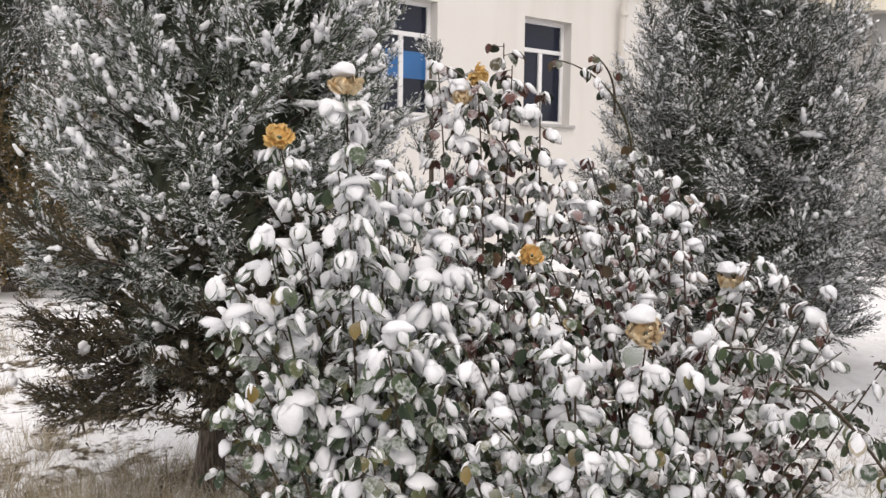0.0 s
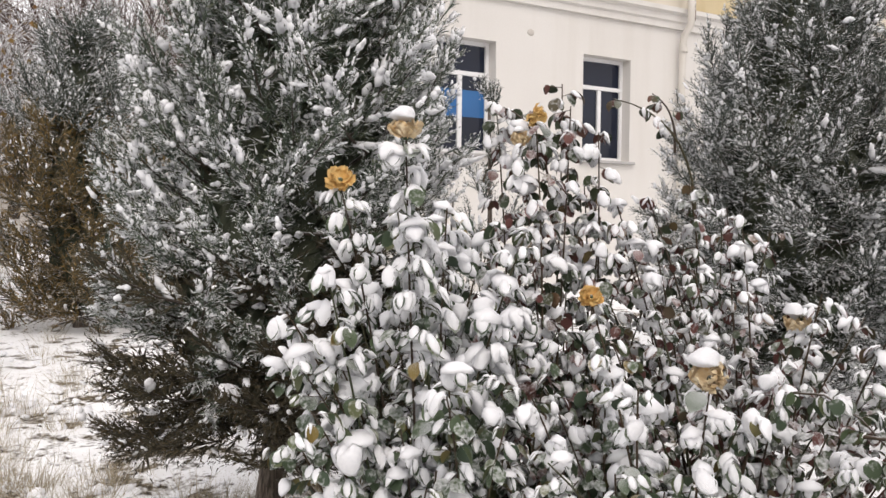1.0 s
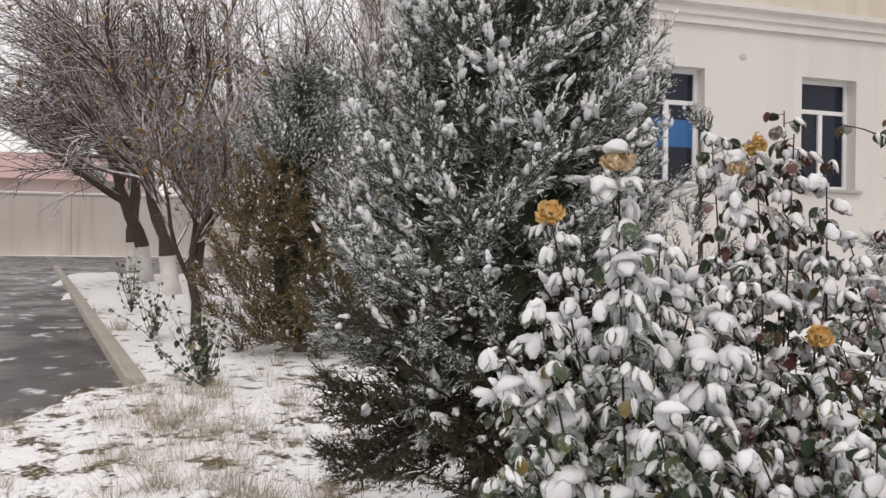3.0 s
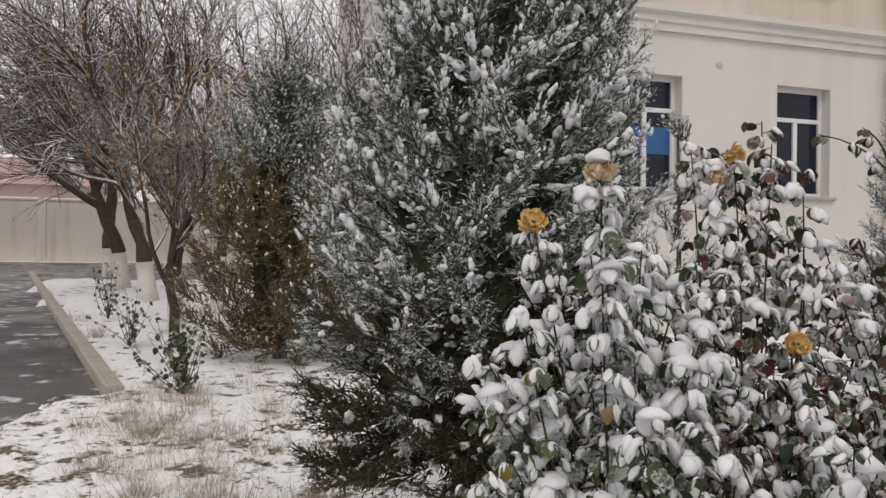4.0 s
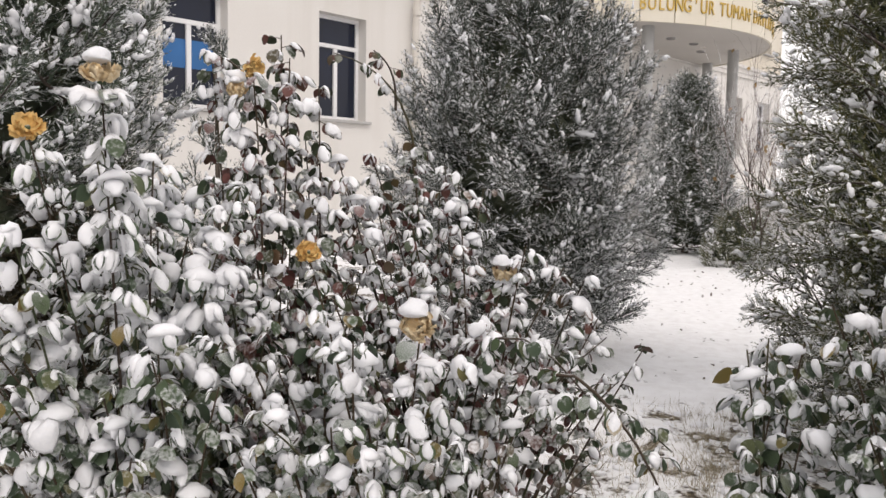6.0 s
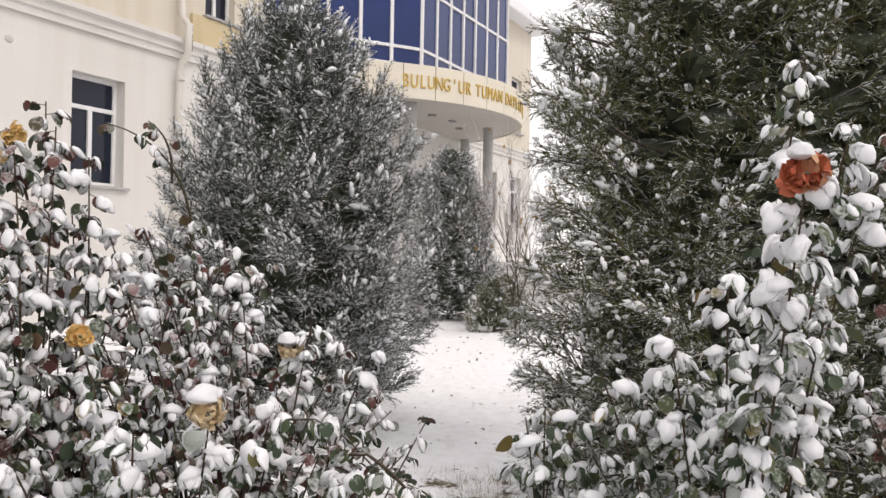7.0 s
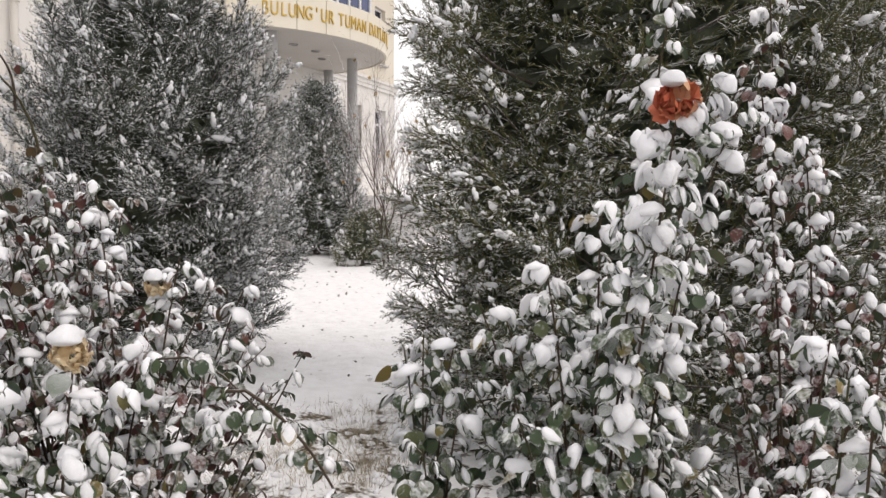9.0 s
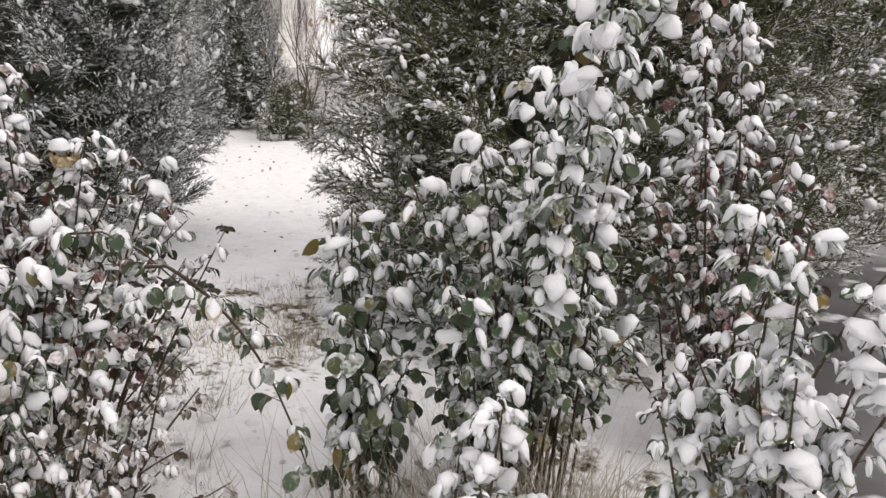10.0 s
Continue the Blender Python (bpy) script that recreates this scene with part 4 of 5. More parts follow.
for seed, x, y, h, r in ((17, 11.6, 4.75, 0.75, 0.5), (18, 12.4, 4.9, 0.8, 0.55), (19, 12.9, 5.3, 0.7, 0.5)):
    conifer("low green shrub dusted with snow", x, y, h, r, seed, M_JUN_OLIVE, 30, 10, 0.15, 0.05, BROAD, lambda q: 0.35, lambda q: 0.6, twigs=18, trunk=0.02, bough=0.3)


# ---------- bare trees ----------
def bare_tree(label, x, y, h, seed, lean=(0, 0), lime=0.6, spread=1.0, thick=0.10, leaves=150, depth=4):
    rng = np.random.default_rng(seed)
    tree = thing("bare_tree", label, "tree", x, y, ground_z(x, y) - 0.03, group="row of bare trees")
    twigs = Soup()
    tips = []

    def grow(p, d, r, ln, level):
        n = 5
        pts, q = [p], d.copy()
        for _ in range(n):
            q = unit(q + rng.normal(0, 0.13, 3) + UP * (0.05 if level < 3 else 0.02) - UP * 0.10 * (level == depth))
            pts.append(pts[-1] + q * ln / n)
        pts = np.array(pts)
        if level < 2:
            limb = Soup()
            limb.add(*tube(pts, np.linspace(r, r * 0.55, n + 1), 7))
            part("limb", limb.mesh("limb", M_BARK), tree)
        else:
            twigs.add(*tube(pts, np.linspace(r, r * 0.55, n + 1), 4 if level < 3 else 3))
        if level >= depth:
            tips.append(pts[rng.integers(2, n + 1)])
            return
        kids = (5, 6, 7, 6, 0)[level]
        for kx in range(kids):
            a = 1.0 if kx == 0 else rng.uniform(0.35, 1.0)
            i = min(n, int(a * n))
            side = unit(rng.normal(size=3) * np.array([1, 1, 0.55]))
            nd = unit(q * (1.0 if kx else 1.6) + side * (0.75 * spread) + np.array([lean[0], lean[1], 0.0]) * (0.5 if level == 0 else 0.12) + UP * 0.15)
            grow(pts[i], nd, r * (0.62 if level < 2 else 0.5) * rng.uniform(0.75, 1.0), ln * (1.05 if level == 0 else 0.76) * rng.uniform(0.75, 1.2), level + 1)

    t0 = unit(np.array([0.12 * lean[0], 0.12 * lean[1], 1.0]))
    stem = np.array([t0 * v for v in np.linspace(0, lime + 0.25, 5)])
    trunk = Soup()
    lo = stem[:4] * (lime / (lime + 0.25) / 0.75)
    trunk.add(*tube(lo, thick * np.array([1.25, 1.06, 1.0, 0.97]), 10))
    part("trunk", trunk.mesh("trunk", M_LIME if lime > 0.3 else M_BARK), tree, "whitewashed trunk foot" if lime > 0.3 else "")
    grow(lo[-1], t0, thick * 0.96, h * 0.16, 0)
    part("twig_crown", twigs.mesh("twig_crown", M_TWIG), tree, "brown twigs lined with snow", kind="stuff")
    if leaves:
        lv = Soup()
        tips = np.array(tips)
        pick = tips[rng.integers(0, len(tips), leaves)]
        tv = np.array([[0, 0, 0], [0.35, 0.5, 0.06], [0, 1, 0], [-0.35, 0.5, 0.06]])
        tf = np.array([[0, 1, 2], [0, 2, 3]])
        lv.stamp(tv, tf, frames_leaf(rng.normal(size=(leaves, 3)) - UP, rng.normal(size=(leaves, 3)), rng.uniform(0.05, 0.09, leaves)), pick)
        part("leaf_mass", lv.mesh("leaf_mass", M_LEAF_DRY), tree, "a few withered yellow leaves", kind="stuff")
    return tree


ROW_LABEL = "bare forked tree with a whitewashed trunk and snowy twigs"
bare_tree(ROW_LABEL, -0.85, 23.6, 10.0, 21, (-0.7, -0.2), 0.75, 1.1, 0.16)
bare_tree(ROW_LABEL, -0.40, 19.2, 11.0, 22, (-0.8, 0.0), 0.75, 1.1, 0.16)
bare_tree(ROW_LABEL, 0.16, 15.6, 10.5, 23, (-1.1, -0.2), 0.7, 1.1, 0.15)
bare_tree(ROW_LABEL, 0.52, 11.2, 8.5, 24, (-0.7, 0.0), 0.7, 1.1, 0.10, 420)
bare_tree("thin bare tree with brown twigs and few yellow leaves", 0.45, 9.4, 6.0, 25, (-0.3, -0.1), 0.25, 0.9, 0.06, 480)
bare_tree("bare tree with dense brown branches near the building", 3.2, 15.5, 10.0, 26, (0.1, 0.0), 0.7, 0.9, 0.13, 40)
bare_tree("bare tree with dense brown branches behind the bed", 1.6, 19.0, 9.5, 27, (0.0, 0.0), 0.7, 1.0, 0.13, 40)
bare_tree("bare tree with dense brown branches behind the junipers", 2.5, 13.0, 9.0, 28, (0.0, 0.0), 0.7, 0.9, 0.12, 60)


# ---------- roses ----------
def leaf_template(rng):
    """A rose leaflet, one long, folded along its rib and curling."""
    ys = np.array([0, 0.12, 0.32, 0.55, 0.78, 1.0])
    ws = np.array([0.03, 0.24, 0.37, 0.39, 0.27, 0.0]) * rng.uniform(0.9, 1.15)
    curl = rng.uniform(0.10, 0.30)
    v, f = [], []
    for y, w in zip(ys, ws):
        z = -curl * y * y
        v += [(-w, y, z + 0.22 * w), (0, y, z), (w, y, z + 0.22 * w)]
    for i in range(len(ys) - 1):
        a, b = 3 * i, 3 * i + 3
        f += [(a, a + 1, b + 1), (a, b + 1, b), (a + 1, a + 2, b + 2), (a + 1, b + 2, b + 1)]
    return np.array(v, float), np.array(f)


def pillow_template(rng, wide, high):
    """A cushion of snow lying on a leaflet: it drapes over the rib and thins to the tip."""
    v, f = dome_template(rng)
    y = v[:, 1] * 0.52 + 0.40
    taper = np.clip(1.03 - 0.38 * np.maximum(y - 0.40, 0), 0.3, 1.1)
    thick = np.clip(1.1 - 0.55 * np.maximum(y - 0.35, 0), 0.4, 1.2)
    z = np.where(v[:, 2] > 0, v[:, 2] * high * thick, v[:, 2] * 0.06) + 0.05 - 0.30 * np.maximum(y, 0) ** 2 - 0.10 * v[:, 0] ** 2
    return np.stack([v[:, 0] * wide * taper, y, z], -1), f


def petal_template(rng):
    us, vs, ph = np.linspace(0, 1, 5), np.linspace(-1, 1, 5), rng.uniform(0, 6.3)
    v, f = [], []
    for u in us:
        for w in vs:
            half = 0.55 * math.sin(0.35 + 2.3 * u) * (1 - 0.12 * u)
            v.append((w * half, 0.20 * math.sin(2.6 * u) + 0.22 * w * w * half + 0.10 * u * u * u + 0.11 * math.sin(6 * w + 3 * u + ph) * u, u + 0.08 * math.sin(5 * w + 7 * u + ph)))
    for i in range(4):
        for j in range(4):
            a = 5 * i + j
            f += [(a, a + 1, a + 6), (a, a + 6, a + 5)]
    return np.array(v), np.array(f)


PRNG = np.random.default_rng(77)
PETALS = {m.name: [raw_mesh("petal", *petal_template(PRNG), m) for _ in range(3)] for m in (M_PETAL_GOLD, M_PETAL_CREAM, M_PETAL_RED)}
CAPS = []
for _ in range(3):
    tv, tf = ico(3, PRNG, 0.10)
    tv = np.stack([tv[:, 0], tv[:, 1], np.where(tv[:, 2] > 0, tv[:, 2] * 0.95, tv[:, 2] * 0.35)], -1)
    CAPS.append(raw_mesh("snow_cap", tv, tf, M_SNOW))


def flower(bush, origin, place, size, material, cap, tilt, seed, label):
    """A withered rose: sepals and loose petals, with or without a cap of snow."""
    rng = np.random.default_rng(seed)
    s = Soup()
    tv, tf = ico(1)
    s.add(tv * 0.22 + np.array([0, 0, -0.05]), tf)
    fl = part("flower", s.mesh("flower", M_LEAF), bush, label)
    turned = Vector(tilt).to_track_quat("Z", "Y")
    fl.matrix_basis = Matrix.Translation(Vector(place) - Vector(origin)) @ turned.to_matrix().to_4x4() @ Matrix.Scale(size, 4)
    n = 30
    spreading = {M_PETAL_GOLD.name: 66, M_PETAL_CREAM.name: 30, M_PETAL_RED.name: 52}[material.name]
    for i in range(n):
        k = i / n
        open_a = 5 + spreading * k + rng.uniform(-16, 16)
        p = part("petal", PETALS[material.name][i % 3], fl)
        p.matrix_basis = pose(0, 0, 0.02, 0, 0, i * 137.5) @ pose(0, 0.10 + 0.14 * k, 0, -open_a, rng.uniform(-28, 28), rng.uniform(-20, 20)) @ Matrix.Diagonal((rng.uniform(0.5, 0.95), rng.uniform(0.7, 1.3), rng.uniform(0.45, 0.8), 1))
    if cap:
        c = part("snow_cap", CAPS[seed % 3], fl, "cap of snow")
        c.matrix_basis = Matrix.Translation(Vector((0, 0, 0.3)) + turned.inverted() @ Vector((-0.12, 0.12, 0.30 + 0.28 * cap))) @ turned.inverted().to_matrix().to_4x4() @ Matrix.Diagonal((0.58 * cap, 0.58 * cap, 0.55 * cap, 1))


LRNG = np.random.default_rng(55)
LEAVES = [leaf_template(LRNG) for _ in range(4)]
PILLOWS = [pillow_template(LRNG, w, h) for w, h in ((0.27, 0.13), (0.31, 0.16), (0.34, 0.14), (0.37, 0.18), (0.42, 0.24), (0.46, 0.21))]


def rose_bush(label, x, y, tips, fill, spread, low, high, leaf, snowy, heavy, material, seed, blooms=(), parts=110, start=0.22, droop=0.6, step=0.038, arcs=()):
    rng = np.random.default_rng(seed)
    gz = ground_z(x, y)
    org = np.array([x, y, gz])
    leaf = 0.9 * leaf
    bush = thing("rose_bush", label, "rose bush", x, y, gz, group="rose bushes in the bed")
    ends = [np.array(t) - org for t in tips]
    for _ in range(fill):
        a, r = rng.uniform(0, 6.3), math.sqrt(rng.uniform(0.02, 1))
        z = rng.uniform(low, high) * (1.05 - 0.35 * r * r)
        ends.append(np.array([r * spread[0] * math.cos(a), r * spread[1] * math.sin(a), z]))
    stalks = Soup()
    N, A, T = [], [], []
    runs = [tuple(np.array(q) - org for q in a) for a in arcs]
    for e in ends:
        flat = e * np.array([1, 1, 0])
        b = rng.normal(0, 0.05, 3) * np.array([1, 1, 0]) + flat * rng.uniform(0.05, 0.35)
        b[2] = 0.0
        bow = (b + e) / 2 + np.array([0, 0, 0.12 * e[2]]) - (flat - b) * rng.uniform(-0.1, 0.3) + rng.normal(0, 0.03, 3)
        runs.append((b, bow, e))
    for b, bow, e in runs:
        u = np.linspace(0, 1, 9)[:, None]
        c = (1 - u) ** 2 * b + 2 * u * (1 - u) * bow + u * u * e
        c[0, 2] -= 0.03
        one = Soup()
        one.add(*tube(c, np.linspace(0.005, 0.002, 9), 5))
        part("cane", one.mesh("cane", M_CANE), bush)
        ln = np.linalg.norm(e - b)
        n = max(3, int(ln * (1 - start) / step))
        u = (start + (1 - start) * (np.arange(n) + 0.6) / n)[:, None]
        N.append((1 - u) ** 2 * b + 2 * u * (1 - u) * bow + u * u * e)
        A.append(rng.uniform(0, 6.3) + np.arange(n) * 2.4 + rng.normal(0, 0.3, n))
        T.append(u[:, 0])
    N, A, T = np.concatenate(N), np.concatenate(A), np.concatenate(T)
    K = len(N)
    out = np.stack([np.cos(A), np.sin(A), np.zeros(K)], -1)
    side = np.stack([-np.sin(A), np.cos(A), np.zeros(K)], -1)
    r = unit(out + UP * rng.uniform(-0.55, 0.45, K)[:, None])
    cover = lambda z: 0.30 + 0.70 * np.clip((z / N[:, 2].max() - 0.22) / 0.48, 0, 1)
    laden = rng.uniform(size=K) < (0.15 + 0.9 * heavy) * cover(N[:, 2])
    capped = laden & (rng.uniform(size=K) < 0.75)
    stalk_len = leaf * rng.uniform(0.75, 1.35, K)
    tv, tf = tube([(0, 0, 0), (0, 0, 0.5), (0, 0, 1)], [0.0016, 0.0013, 0.001], 3)
    stalks.stamp(tv, tf, frames_along(r, A, np.ones(K), np.ones(K), stalk_len), N)
    pos, axis, scl, own_leaf = [], [], [], []
    for f, sd in ((1.0, 0), (0.72, 1), (0.72, -1), (0.36, 1), (0.36, -1)):
        keep = rng.uniform(size=K) < 0.86
        dr = rng.uniform(0.25, 1.0, K) * droop * 2.2 + 0.35 * laden
        ax = (out * (1.0 if sd == 0 else 0.55) + side * sd * np.where(laden, 0.6, 0.85)[:, None] - UP * dr[:, None] + rng.normal(0, 0.18, (K, 3)))
        pos.append((N + r * (stalk_len * f)[:, None])[keep])
        axis.append(ax[keep])
        own_leaf.append(np.nonzero(keep)[0])
        scl.append((leaf * rng.uniform(0.72, 1.2, K) * (1.0 if sd == 0 else 0.85))[keep])
    pos, axis, scl = np.concatenate(pos), unit(np.concatenate(axis)), np.concatenate(scl)
    n = len(pos)
    nrm = UP + 0.35 * rng.normal(size=(n, 3))
    rot = frames_leaf(axis, nrm, scl)
    which = rng.integers(0, len(LEAVES), n)
    order = np.argsort(pos[:, 0] * 0.75 + pos[:, 1] * 0.66 - 0.5 * pos[:, 2])
    own = np.zeros(n, bool)
    own[order[: parts * 3][::3]] = True
    lv = Soup()
    for kx, (tv, tf) in enumerate(LEAVES):
        m = (which == kx) & ~own
        lv.stamp(tv, tf, rot[m], pos[m])
    snow = Soup()
    load = np.where(laden, 1.35, rng.choice([0.45, 1.0], K, p=[0.35, 0.65]))[np.concatenate(own_leaf)]
    has = rng.uniform(size=n) < snowy * cover(pos[:, 2]) * load
    thick = laden[np.concatenate(own_leaf)] & (rng.uniform(size=n) < 0.75)
    big = np.where(thick, rng.uniform(1.05, 1.32, n), rng.uniform(0.85, 1.12, n))
    pk = np.where(thick, rng.integers(3, 6, n), rng.integers(0, 4, n))
    srot = rot * big[:, None, None]
    spos = pos + rot[:, :, 2] * 0.03 - rot[:, :, 1] * ((big - 1) * 0.45)[:, None]
    for kx, (tv, tf) in enumerate(PILLOWS):
        m = has & (pk == kx) & ~own
        snow.stamp(tv, tf, srot[m], spos[m])
    for kx in range(4):
        tv, tf = ico(2, rng, 0.24) if kx == 0 else ico(1, rng, 0.24)
        tv = np.stack([tv[:, 0], tv[:, 1], np.where(tv[:, 2] > 0, tv[:, 2] * 0.55, tv[:, 2] * 0.16) - 0.22 * (tv[:, 0] ** 2 + tv[:, 1] ** 2)], -1)
        m = capped & (np.arange(K) % 4 == kx) & (T > start + 0.12) & (rng.uniform(size=K) < snowy * cover(N[:, 2]))
        c = m.sum()
        r2 = leaf * rng.uniform(0.45, 0.82, c)
        tilt = UP + 0.3 * rng.normal(size=(c, 3))
        snow.stamp(tv, tf, frames_along(tilt, rng.uniform(0, 6.3, c), r2 * rng.uniform(0.8, 1.3, c), r2, r2), N[m] + r[m] * (stalk_len[m] * 0.7)[:, None] + UP * (0.10 * leaf))
    part("leaf_stalk_mass", stalks.mesh("leaf_stalk_mass", M_CANE), bush, kind="stuff")
    part("foliage", lv.mesh("foliage", material), bush, kind="stuff")
    if snow.n:
        part("snow", snow.mesh("snow", M_SNOW), bush, "cushions of snow on the leaves", kind="stuff")
    lm = [raw_mesh("leaf", tv, tf, material) for tv, tf in LEAVES]
    pm = [raw_mesh("snow_cushion", tv, tf, M_SNOW) for tv, tf in PILLOWS]
    for i in np.nonzero(own)[0]:
        for mesh_list, kind_i, ro, po, nm, on in ((lm, which[i], rot[i], pos[i], "leaf", True), (pm, pk[i], srot[i], spos[i], "snow_cushion", has[i])):
            if on:
                m4 = np.eye(4)
                m4[:3, :3], m4[:3, 3] = ro, po
                part(nm, mesh_list[kind_i], bush).matrix_basis = Matrix(m4.tolist())
    for place, size, mat_p, cap, tilt, text in blooms:
        flower(bush, org, place, size, mat_p, cap, tilt, seed + int(place[0] * 10), text)
    return bush


rose_bush("tall green rose bush heavy with cushions of snow", 1.45, 2.08,
          [(1.215, 2.217, 1.32), (1.236, 1.887, 1.42), (1.27, 1.95, 1.28), (1.42, 2.0, 1.26), (1.50, 2.1, 1.28), (1.10, 2.05, 1.12), (1.02, 2.1, 1.0), (1.60, 1.9, 1.2)],
          44, (0.49, 0.44), 0.35, 1.22, 0.055, 0.86, 0.36, M_LEAF, 31,
          [((1.215, 2.217, 1.335), 0.043, M_PETAL_GOLD, 0, (-0.3, -0.75, 0.6), "withered golden rose, open"),
           ((1.236, 1.887, 1.43), 0.05, M_PETAL_CREAM, 1.0, (-0.1, -0.2, 1.0), "withered cream rose capped with snow")], 190)
rose_bush("tall rose bush with reddish leaves and bare tips", 1.92, 2.2,
          [(1.80, 2.20, 1.46), (1.84, 2.18, 1.53), (1.98, 2.23, 1.66), (1.82, 2.36, 1.58), (1.95, 2.15, 1.58), (2.02, 2.1, 1.5), (2.05, 2.2, 1.36), (2.08, 2.5, 1.18), (2.2, 2.45, 1.12), (2.0, 2.5, 1.22)],
          32, (0.42, 0.40), 0.4, 1.25, 0.052, 0.56, 0.15, M_LEAF_RED, 32,
          [((1.80, 2.203, 1.47), 0.04, M_PETAL_CREAM, 0.7, (-0.3, -0.5, 0.8), "withered pale yellow rose"),
           ((1.845, 2.19, 1.545), 0.042, M_PETAL_GOLD, 0, (0.3, -0.7, -0.4), "withered yellow rose, drooping")], 110,
          arcs=[((1.93, 2.2, 1.25), (1.92, 2.25, 1.6), (1.78, 2.34, 1.585))])
rose_bush("green rose bush with snow-capped blooms", 1.82, 1.62,
          [(1.70, 1.755, 1.03), (1.67, 1.34, 0.90), (1.62, 1.5, 0.86)],
          38, (0.46, 0.40), 0.3, 0.98, 0.051, 0.74, 0.26, M_LEAF, 33,
          [((1.70, 1.755, 1.04), 0.036, M_PETAL_GOLD, 0, (-0.4, -0.6, 0.5), "withered yellow rose lying open"),
           ((1.67, 1.34, 0.905), 0.048, M_PETAL_CREAM, 1.15, (-0.75, -0.2, 0.5), "withered cream rose under a snow cap")], 170, 0.38)
rose_bush("rose bush with mixed red and green snowy leaves", 2.32, 1.78,
          [(2.32, 1.613, 0.93), (2.45, 2.13, 1.36), (2.52, 2.05, 1.2), (2.2, 2.05, 1.2), (2.55, 2.0, 1.26), (2.1, 2.1, 1.28), (2.38, 2.25, 1.31), (2.6, 2.1, 1.28), (2.3, 2.3, 1.2), (2.7, 2.0, 1.2), (2.5, 2.2, 1.15), (2.3, 2.5, 1.16), (2.42, 2.4, 1.2), (2.65, 1.62, 0.95), (2.55, 1.7, 0.98), (2.8, 1.4, 0.7)],
          44, (0.58, 0.52), 0.35, 1.12, 0.047, 0.68, 0.15, M_LEAF_RED, 34,
          [((2.32, 1.613, 0.945), 0.045, M_PETAL_CREAM, 1.1, (-0.3, -0.3, 0.9), "withered cream rose under tall snow cap")], 110, 0.36)
rose_bush("rose bush with one orange bloom and snowy leaves", 2.48, 0.42,
          [(1.96, 0.227, 1.385), (2.05, 0.30, 1.20), (2.30, 0.40, 1.22), (2.25, 0.52, 1.08), (2.45, 0.15, 1.58), (2.40, 0.25, 1.72), (2.55, 0.09, 1.46), (2.12, 0.28, 1.05), (2.2, 0.2, 1.12)],
          36, (0.40, 0.48), 0.45, 1.12, 0.05, 0.84, 0.28, M_LEAF, 35,
          [((1.96, 0.227, 1.40), 0.055, M_PETAL_RED, 0.75, (-0.8, 0.1, 0.55), "orange-red rose with snow on one side")], 190, 0.3)
rose_bush("low rose bush by the road laden with thick snow", 1.95, -0.10,
          [(1.85, -0.11, 0.95), (1.88, -0.07, 0.92), (1.82, -0.25, 0.86), (1.84, -0.04, 0.74), (1.80, -0.33, 0.80), (2.1, -0.07, 0.95), (1.78, -0.10, 0.72)],
          16, (0.26, 0.24), 0.3, 0.8, 0.046, 0.86, 0.42, M_LEAF, 36, (), 150, 0.3, 0.5,
          arcs=[((1.97, -0.10, 0.35), (2.0, -0.13, 0.62), (2.08, -0.32, 0.86)), ((1.96, -0.12, 0.35), (2.0, -0.2, 0.6), (2.04, -0.34, 0.62))])
rose_bush("small low rose shoot with snow cushions", 1.98, 0.44, [(1.97, 0.43, 0.60), (1.93, 0.40, 0.56)],
          6, (0.12, 0.12), 0.25, 0.55, 0.048, 0.95, 0.6, M_LEAF, 37, (), 60, 0.4, 0.36)
rose_bush("small low rose shoot with snow cushions", 1.74, 0.40, [(1.77, 0.42, 0.47), (1.73, 0.38, 0.45)],
          5, (0.1, 0.1), 0.2, 0.42, 0.048, 0.95, 0.6, M_LEAF, 38, (), 50, 0.4, 0.36)
rose_bush("drooping green rose shoots beside the snowy gap", 2.36, 0.80, [(2.43, 0.87, 0.85), (2.5, 0.95, 0.80), (2.42, 0.78, 0.85), (2.6, 0.9, 0.76)],
          11, (0.16, 0.12), 0.25, 0.7, 0.055, 0.55, 0.12, M_LEAF, 39, (), 90, 0.15, 0.9)
rose_bush("arching rose cane with hanging leaves", 1.95, 1.55, [],
          0, (0.30, 0.28), 0.2, 0.72, 0.05, 0.5, 0.12, M_LEAF, 40, (), 60, 0.25, 0.8,
          arcs=[((1.95, 1.55, 0.1), (2.0, 1.55, 1.15), (2.02, 1.12, 0.72)), ((2.0, 1.22, 0.80), (2.05, 0.98, 0.72), (2.06, 0.86, 0.30)), ((1.97, 1.5, 0.1), (2.1, 1.4, 0.95), (2.3, 1.05, 0.55))])
rose_bush("thin arching rose cane with narrow hanging leaves", 2.52, 2.14, [],
          0, (0.1, 0.1), 0.2, 0.7, 0.04, 0.25, 0.02, M_LEAF_RED, 43, (), 40, 0.45, 1.5, 0.06,
          arcs=[((2.5, 2.15, 0.0), (2.54, 2.15, 0.9), (2.5, 2.15, 1.34)), ((2.5, 2.15, 1.3), (2.47, 2.17, 1.60), (2.14, 2.17, 1.62)), ((2.42, 2.17, 1.49), (2.45, 2.2, 1.62), (2.36, 2.22, 1.66))])
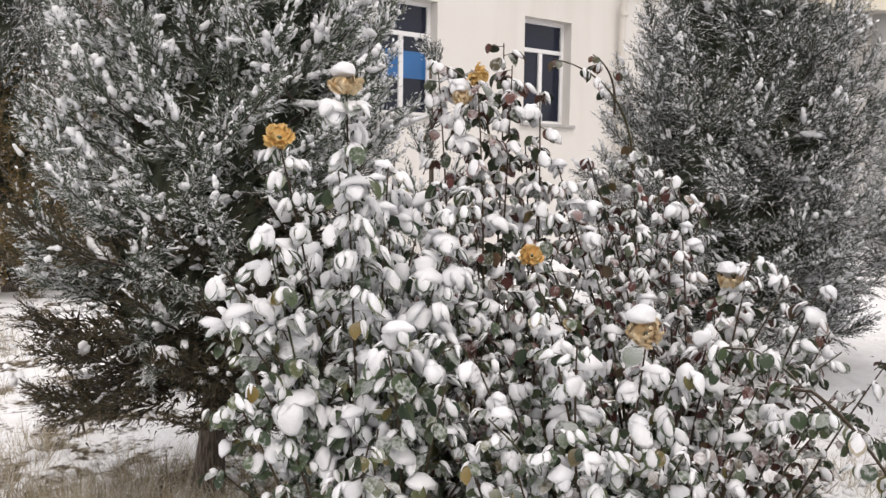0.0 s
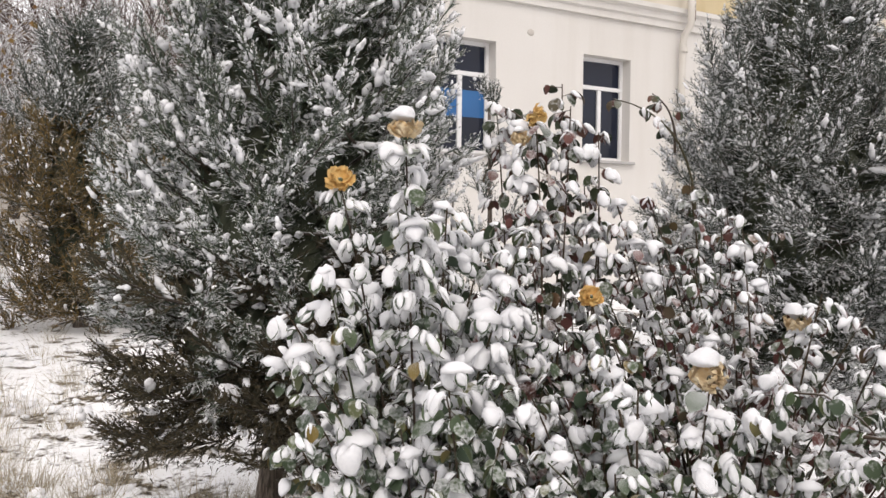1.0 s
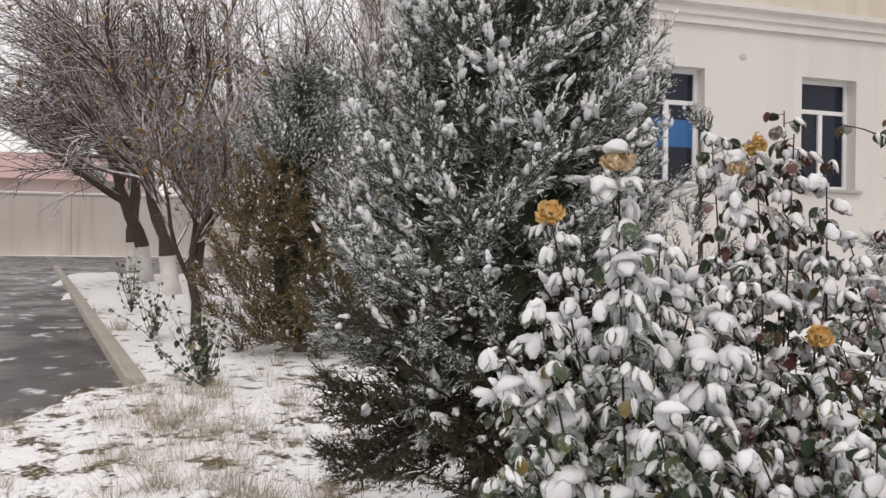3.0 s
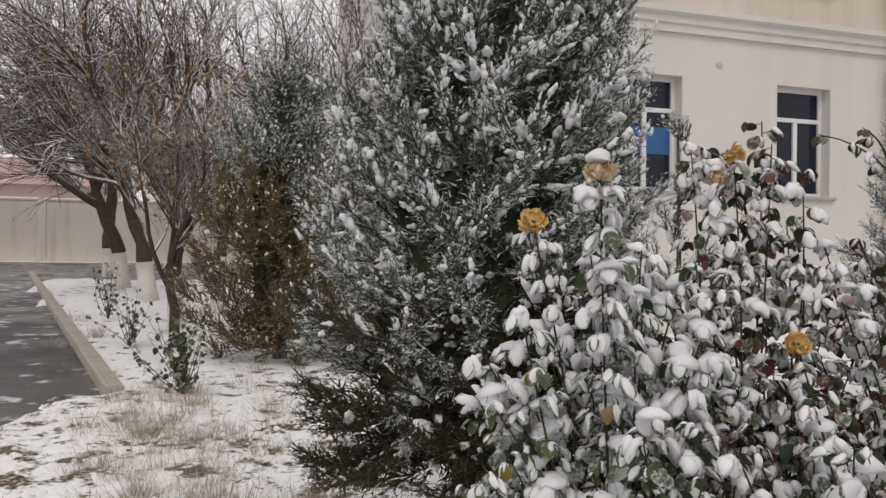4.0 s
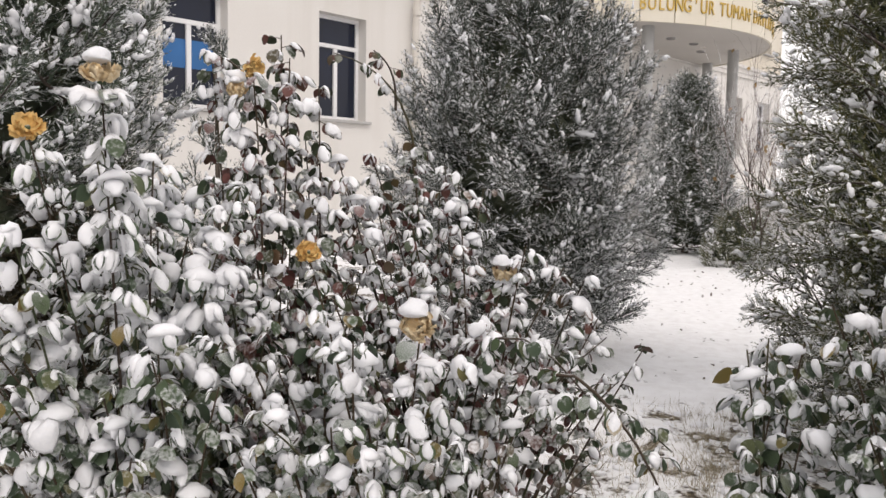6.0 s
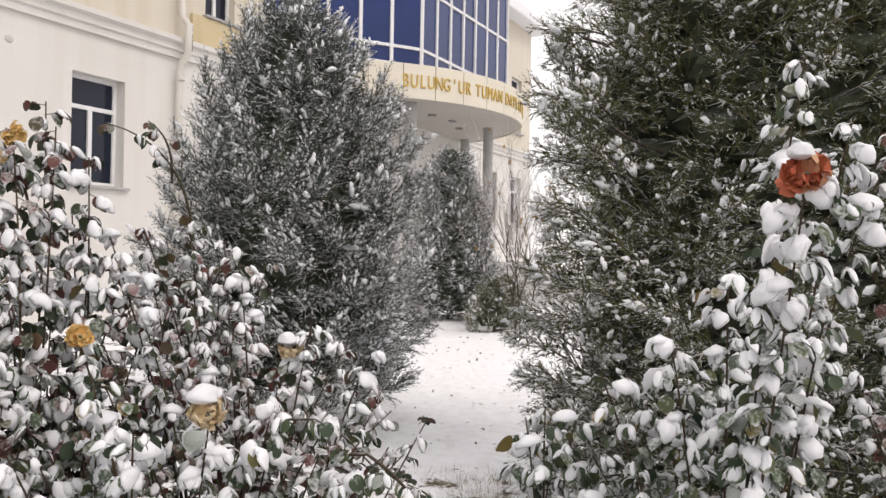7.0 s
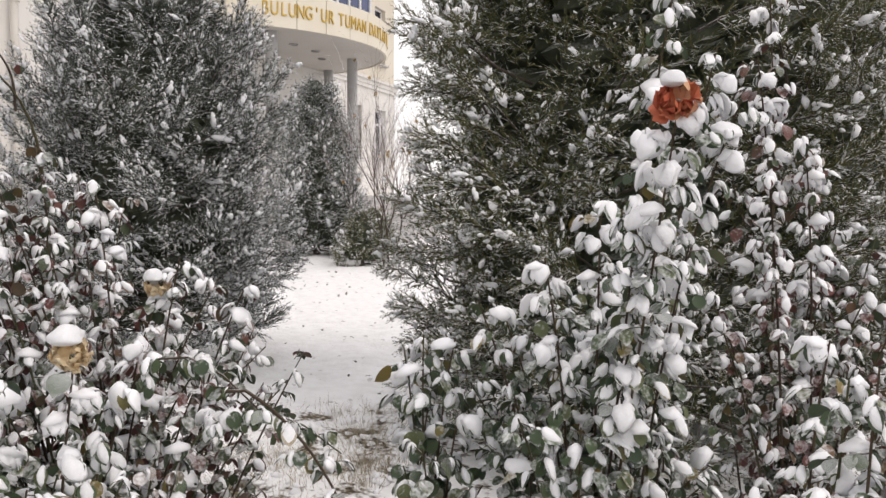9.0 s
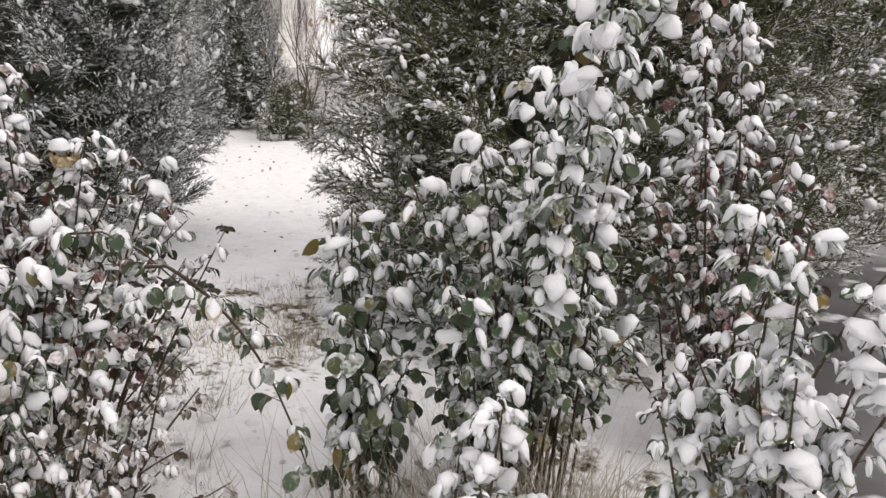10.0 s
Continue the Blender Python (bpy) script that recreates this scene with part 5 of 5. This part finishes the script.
rose_bush("snowy rose bush in front of the large juniper", 3.05, -0.12, [(3.0, -0.3, 0.95), (2.96, 0.0, 1.80), (2.77, 0.04, 1.60), (3.06, 0.08, 1.26), (3.2, -0.17, 1.33), (3.2, -0.35, 1.1), (2.9, -0.1, 1.4)],
          22, (0.38, 0.40), 0.5, 1.3, 0.046, 0.76, 0.18, M_LEAF_RED, 41, (), 80, 0.15)
rose_bush("low frosted rose stems with small brown leaves", 1.92, 1.42, [(1.7, 1.3, 0.5)],
          54, (0.52, 0.38), 0.15, 0.62, 0.034, 0.55, 0.06, M_LEAF_DULL, 42, (), 60, 0.12, 0.9)


# ---------- grass, clods, weeds ----------
def scatter_grass(name, label, spots, seed):
    rng = np.random.default_rng(seed)
    s = Soup()
    tv = np.array([[-0.5, 0, 0], [0.5, 0, 0], [-0.35, 0.10, 0.5], [0.35, 0.10, 0.5], [0, 0.45, 1.0]])
    tf = np.array([[0, 1, 3], [0, 3, 2], [2, 3, 4]])
    for x, y, rx, ry, n, ln in spots:
        k = max(6, n // 45)
        cx, cy = x + rng.normal(0, rx, k), y + rng.normal(0, ry, k)
        own = (k * rng.uniform(0, 1, n) ** 1.6).astype(int)
        ox, oy = rng.normal(0, 0.045, n), rng.normal(0, 0.045, n)
        p = np.stack([cx[own] + ox, cy[own] + oy, np.zeros(n)], -1)
        p[:, 2] = SLOPE * p[:, 1] - 0.03
        d = np.stack([7 * ox + rng.normal(0, 0.3, n), 7 * oy + rng.normal(0, 0.3, n), np.ones(n)], -1)
        h = ln * rng.uniform(0.4, 1.3, n)
        s.stamp(tv, tf, frames_along(d, rng.uniform(0, 6.3, n), rng.uniform(0.002, 0.004, n), h, h), p)
    return tagged(new(name, s.mesh(name, M_GRASS, False)), label, "grass", kind="stuff")


scatter_grass("grass", "dry yellow grass sticking through the snow",
              [(0.4, 5.2, 0.35, 0.6, 2600, 0.16), (0.9, 4.4, 0.4, 0.4, 1400, 0.14), (0.2, 6.3, 0.25, 0.5, 1200, 0.18), (1.3, 2.6, 0.5, 0.3, 1300, 0.12), (0.8, 2.6, 0.5, 0.4, 1000, 0.1),
               (2.2, 0.42, 0.16, 0.16, 1800, 0.36), (2.06, 0.30, 0.10, 0.16, 1500, 0.30), (1.95, 0.5, 0.25, 0.15, 900, 0.2), (1.5, 0.9, 0.2, 0.25, 900, 0.22), (1.6, 1.3, 0.35, 0.2, 1500, 0.16), (2.2, 1.75, 0.5, 0.2, 900, 0.14), (3.6, 1.9, 0.7, 0.4, 900, 0.08),
               (-0.6, 4.6, 0.15, 0.9, 900, 0.1), (0.9, 10.5, 0.8, 3.0, 1200, 0.2), (2.4, 7.0, 0.6, 1.0, 500, 0.15), (1.6, 2.2, 0.6, 0.4, 1600, 0.18), (1.0, 2.9, 0.4, 0.25, 3200, 0.16), (0.8, 3.2, 0.35, 0.25, 3000, 0.14), (1.35, 2.8, 0.3, 0.25, 2200, 0.16), (3.9, 1.75, 0.45, 0.25, 2600, 0.09)], 51)


def scatter_clods():
    rng = np.random.default_rng(52)
    s = Soup()
    for kx in range(4):
        tv, tf = ico(1, rng, 0.25)
        n = 260
        x = np.concatenate([rng.normal(0.2, 0.7, n), rng.uniform(1.0, 4.5, n)])
        y = np.concatenate([rng.normal(5.0, 1.6, n), rng.uniform(0.2, 3.2, n)])
        ok = x > np.where(y > 5.2, 0.1, -0.5)
        x, y = x[ok], y[ok]
        k = len(x)
        r = rng.gamma(2.0, 0.006, k) + 0.006
        p = np.stack([x, y, SLOPE * y + 0.0 * x], -1)
        s.stamp(tv, tf, frames_along(np.tile(UP, (k, 1)) + rng.normal(0, 0.2, (k, 3)), rng.uniform(0, 6.3, k), r * rng.uniform(0.8, 1.6, k), r, r * 0.6), p)
    return tagged(new("snow_clods", s.mesh("snow_clods", M_SNOW)), "small lumps of snow on tufts of grass", "snow", kind="stuff")


scatter_clods()


def scatter_leaves():
    rng = np.random.default_rng(53)
    s = Soup()
    n = 150
    x = np.concatenate([rng.uniform(4.5, 10.5, n), rng.uniform(2.0, 3.4, 40), rng.uniform(-0.3, 1.0, 60)])
    y = np.concatenate([2.75 + 0.36 * (x[:n] - 6.5) + rng.normal(0, 0.7, n), rng.uniform(0.8, 1.7, 40), rng.uniform(3.5, 7.0, 60)])
    k = len(x)
    p = np.stack([x, y, SLOPE * y + 0.022], -1)
    d = np.stack([rng.normal(size=k), rng.normal(size=k), rng.normal(0, 0.2, k)], -1)
    s.stamp(*LEAVES[1], frames_leaf(d, UP + 0.25 * rng.normal(size=(k, 3)), rng.uniform(0.02, 0.045, k)), p)
    return tagged(new("fallen_leaves", s.mesh("fallen_leaves", M_LEAF_DULL)), "dark withered leaves fallen on the snow", "leaves", kind="stuff")


scatter_leaves()


def weed(x, y, h, n, seed, leafy, label):
    rng = np.random.default_rng(seed)
    w = thing("weed", label, "weed", x, y, ground_z(x, y))
    st, lv = Soup(), Soup()
    P = []
    for _ in range(n):
        tip = np.array([rng.normal(0, 0.16), rng.normal(0, 0.16), h * rng.uniform(0.5, 1.1)])
        u = np.linspace(0, 1, 6)[:, None]
        c = u * tip + u * (1 - u) * rng.normal(0, 0.1, 3)
        st.add(*tube(c, np.linspace(0.005, 0.0015, 6), 4))
        P += [c[i] + rng.normal(0, 0.012, 3) for i in range(1, 6) for _ in range(leafy)]
    part("stem_mass", st.mesh("stem_mass", M_CANE), w, kind="stuff")
    P = np.array(P)
    tv, tf = LEAVES[0]
    lv.stamp(tv, tf, frames_leaf(rng.normal(size=(len(P), 3)) - 0.3 * UP, UP + 0.5 * rng.normal(size=(len(P), 3)), rng.uniform(0.03, 0.055, len(P))), P)
    part("leaf_mass", lv.mesh("leaf_mass", M_LEAF), w, kind="stuff")
    return w


weed(0.46, 6.75, 0.55, 24, 61, 3, "leafy green weed at the foot of a thin tree")
weed(-0.35, 12.5, 0.7, 14, 62, 2, "small bare sapling in the snowy bed")
weed(0.0, 9.6, 0.6, 12, 63, 2, "small bare sapling in the snowy bed")
for seed, x, y, h in ((64, 10.6, 4.05, 5.2), (65, 11.4, 4.28, 5.8), (66, 12.2, 4.45, 5.4)):
    bare_tree("thin frosted shrub with pinkish twigs", x, y, h, seed, (0, 0), 0.12, 0.55, 0.014, 14, 3)
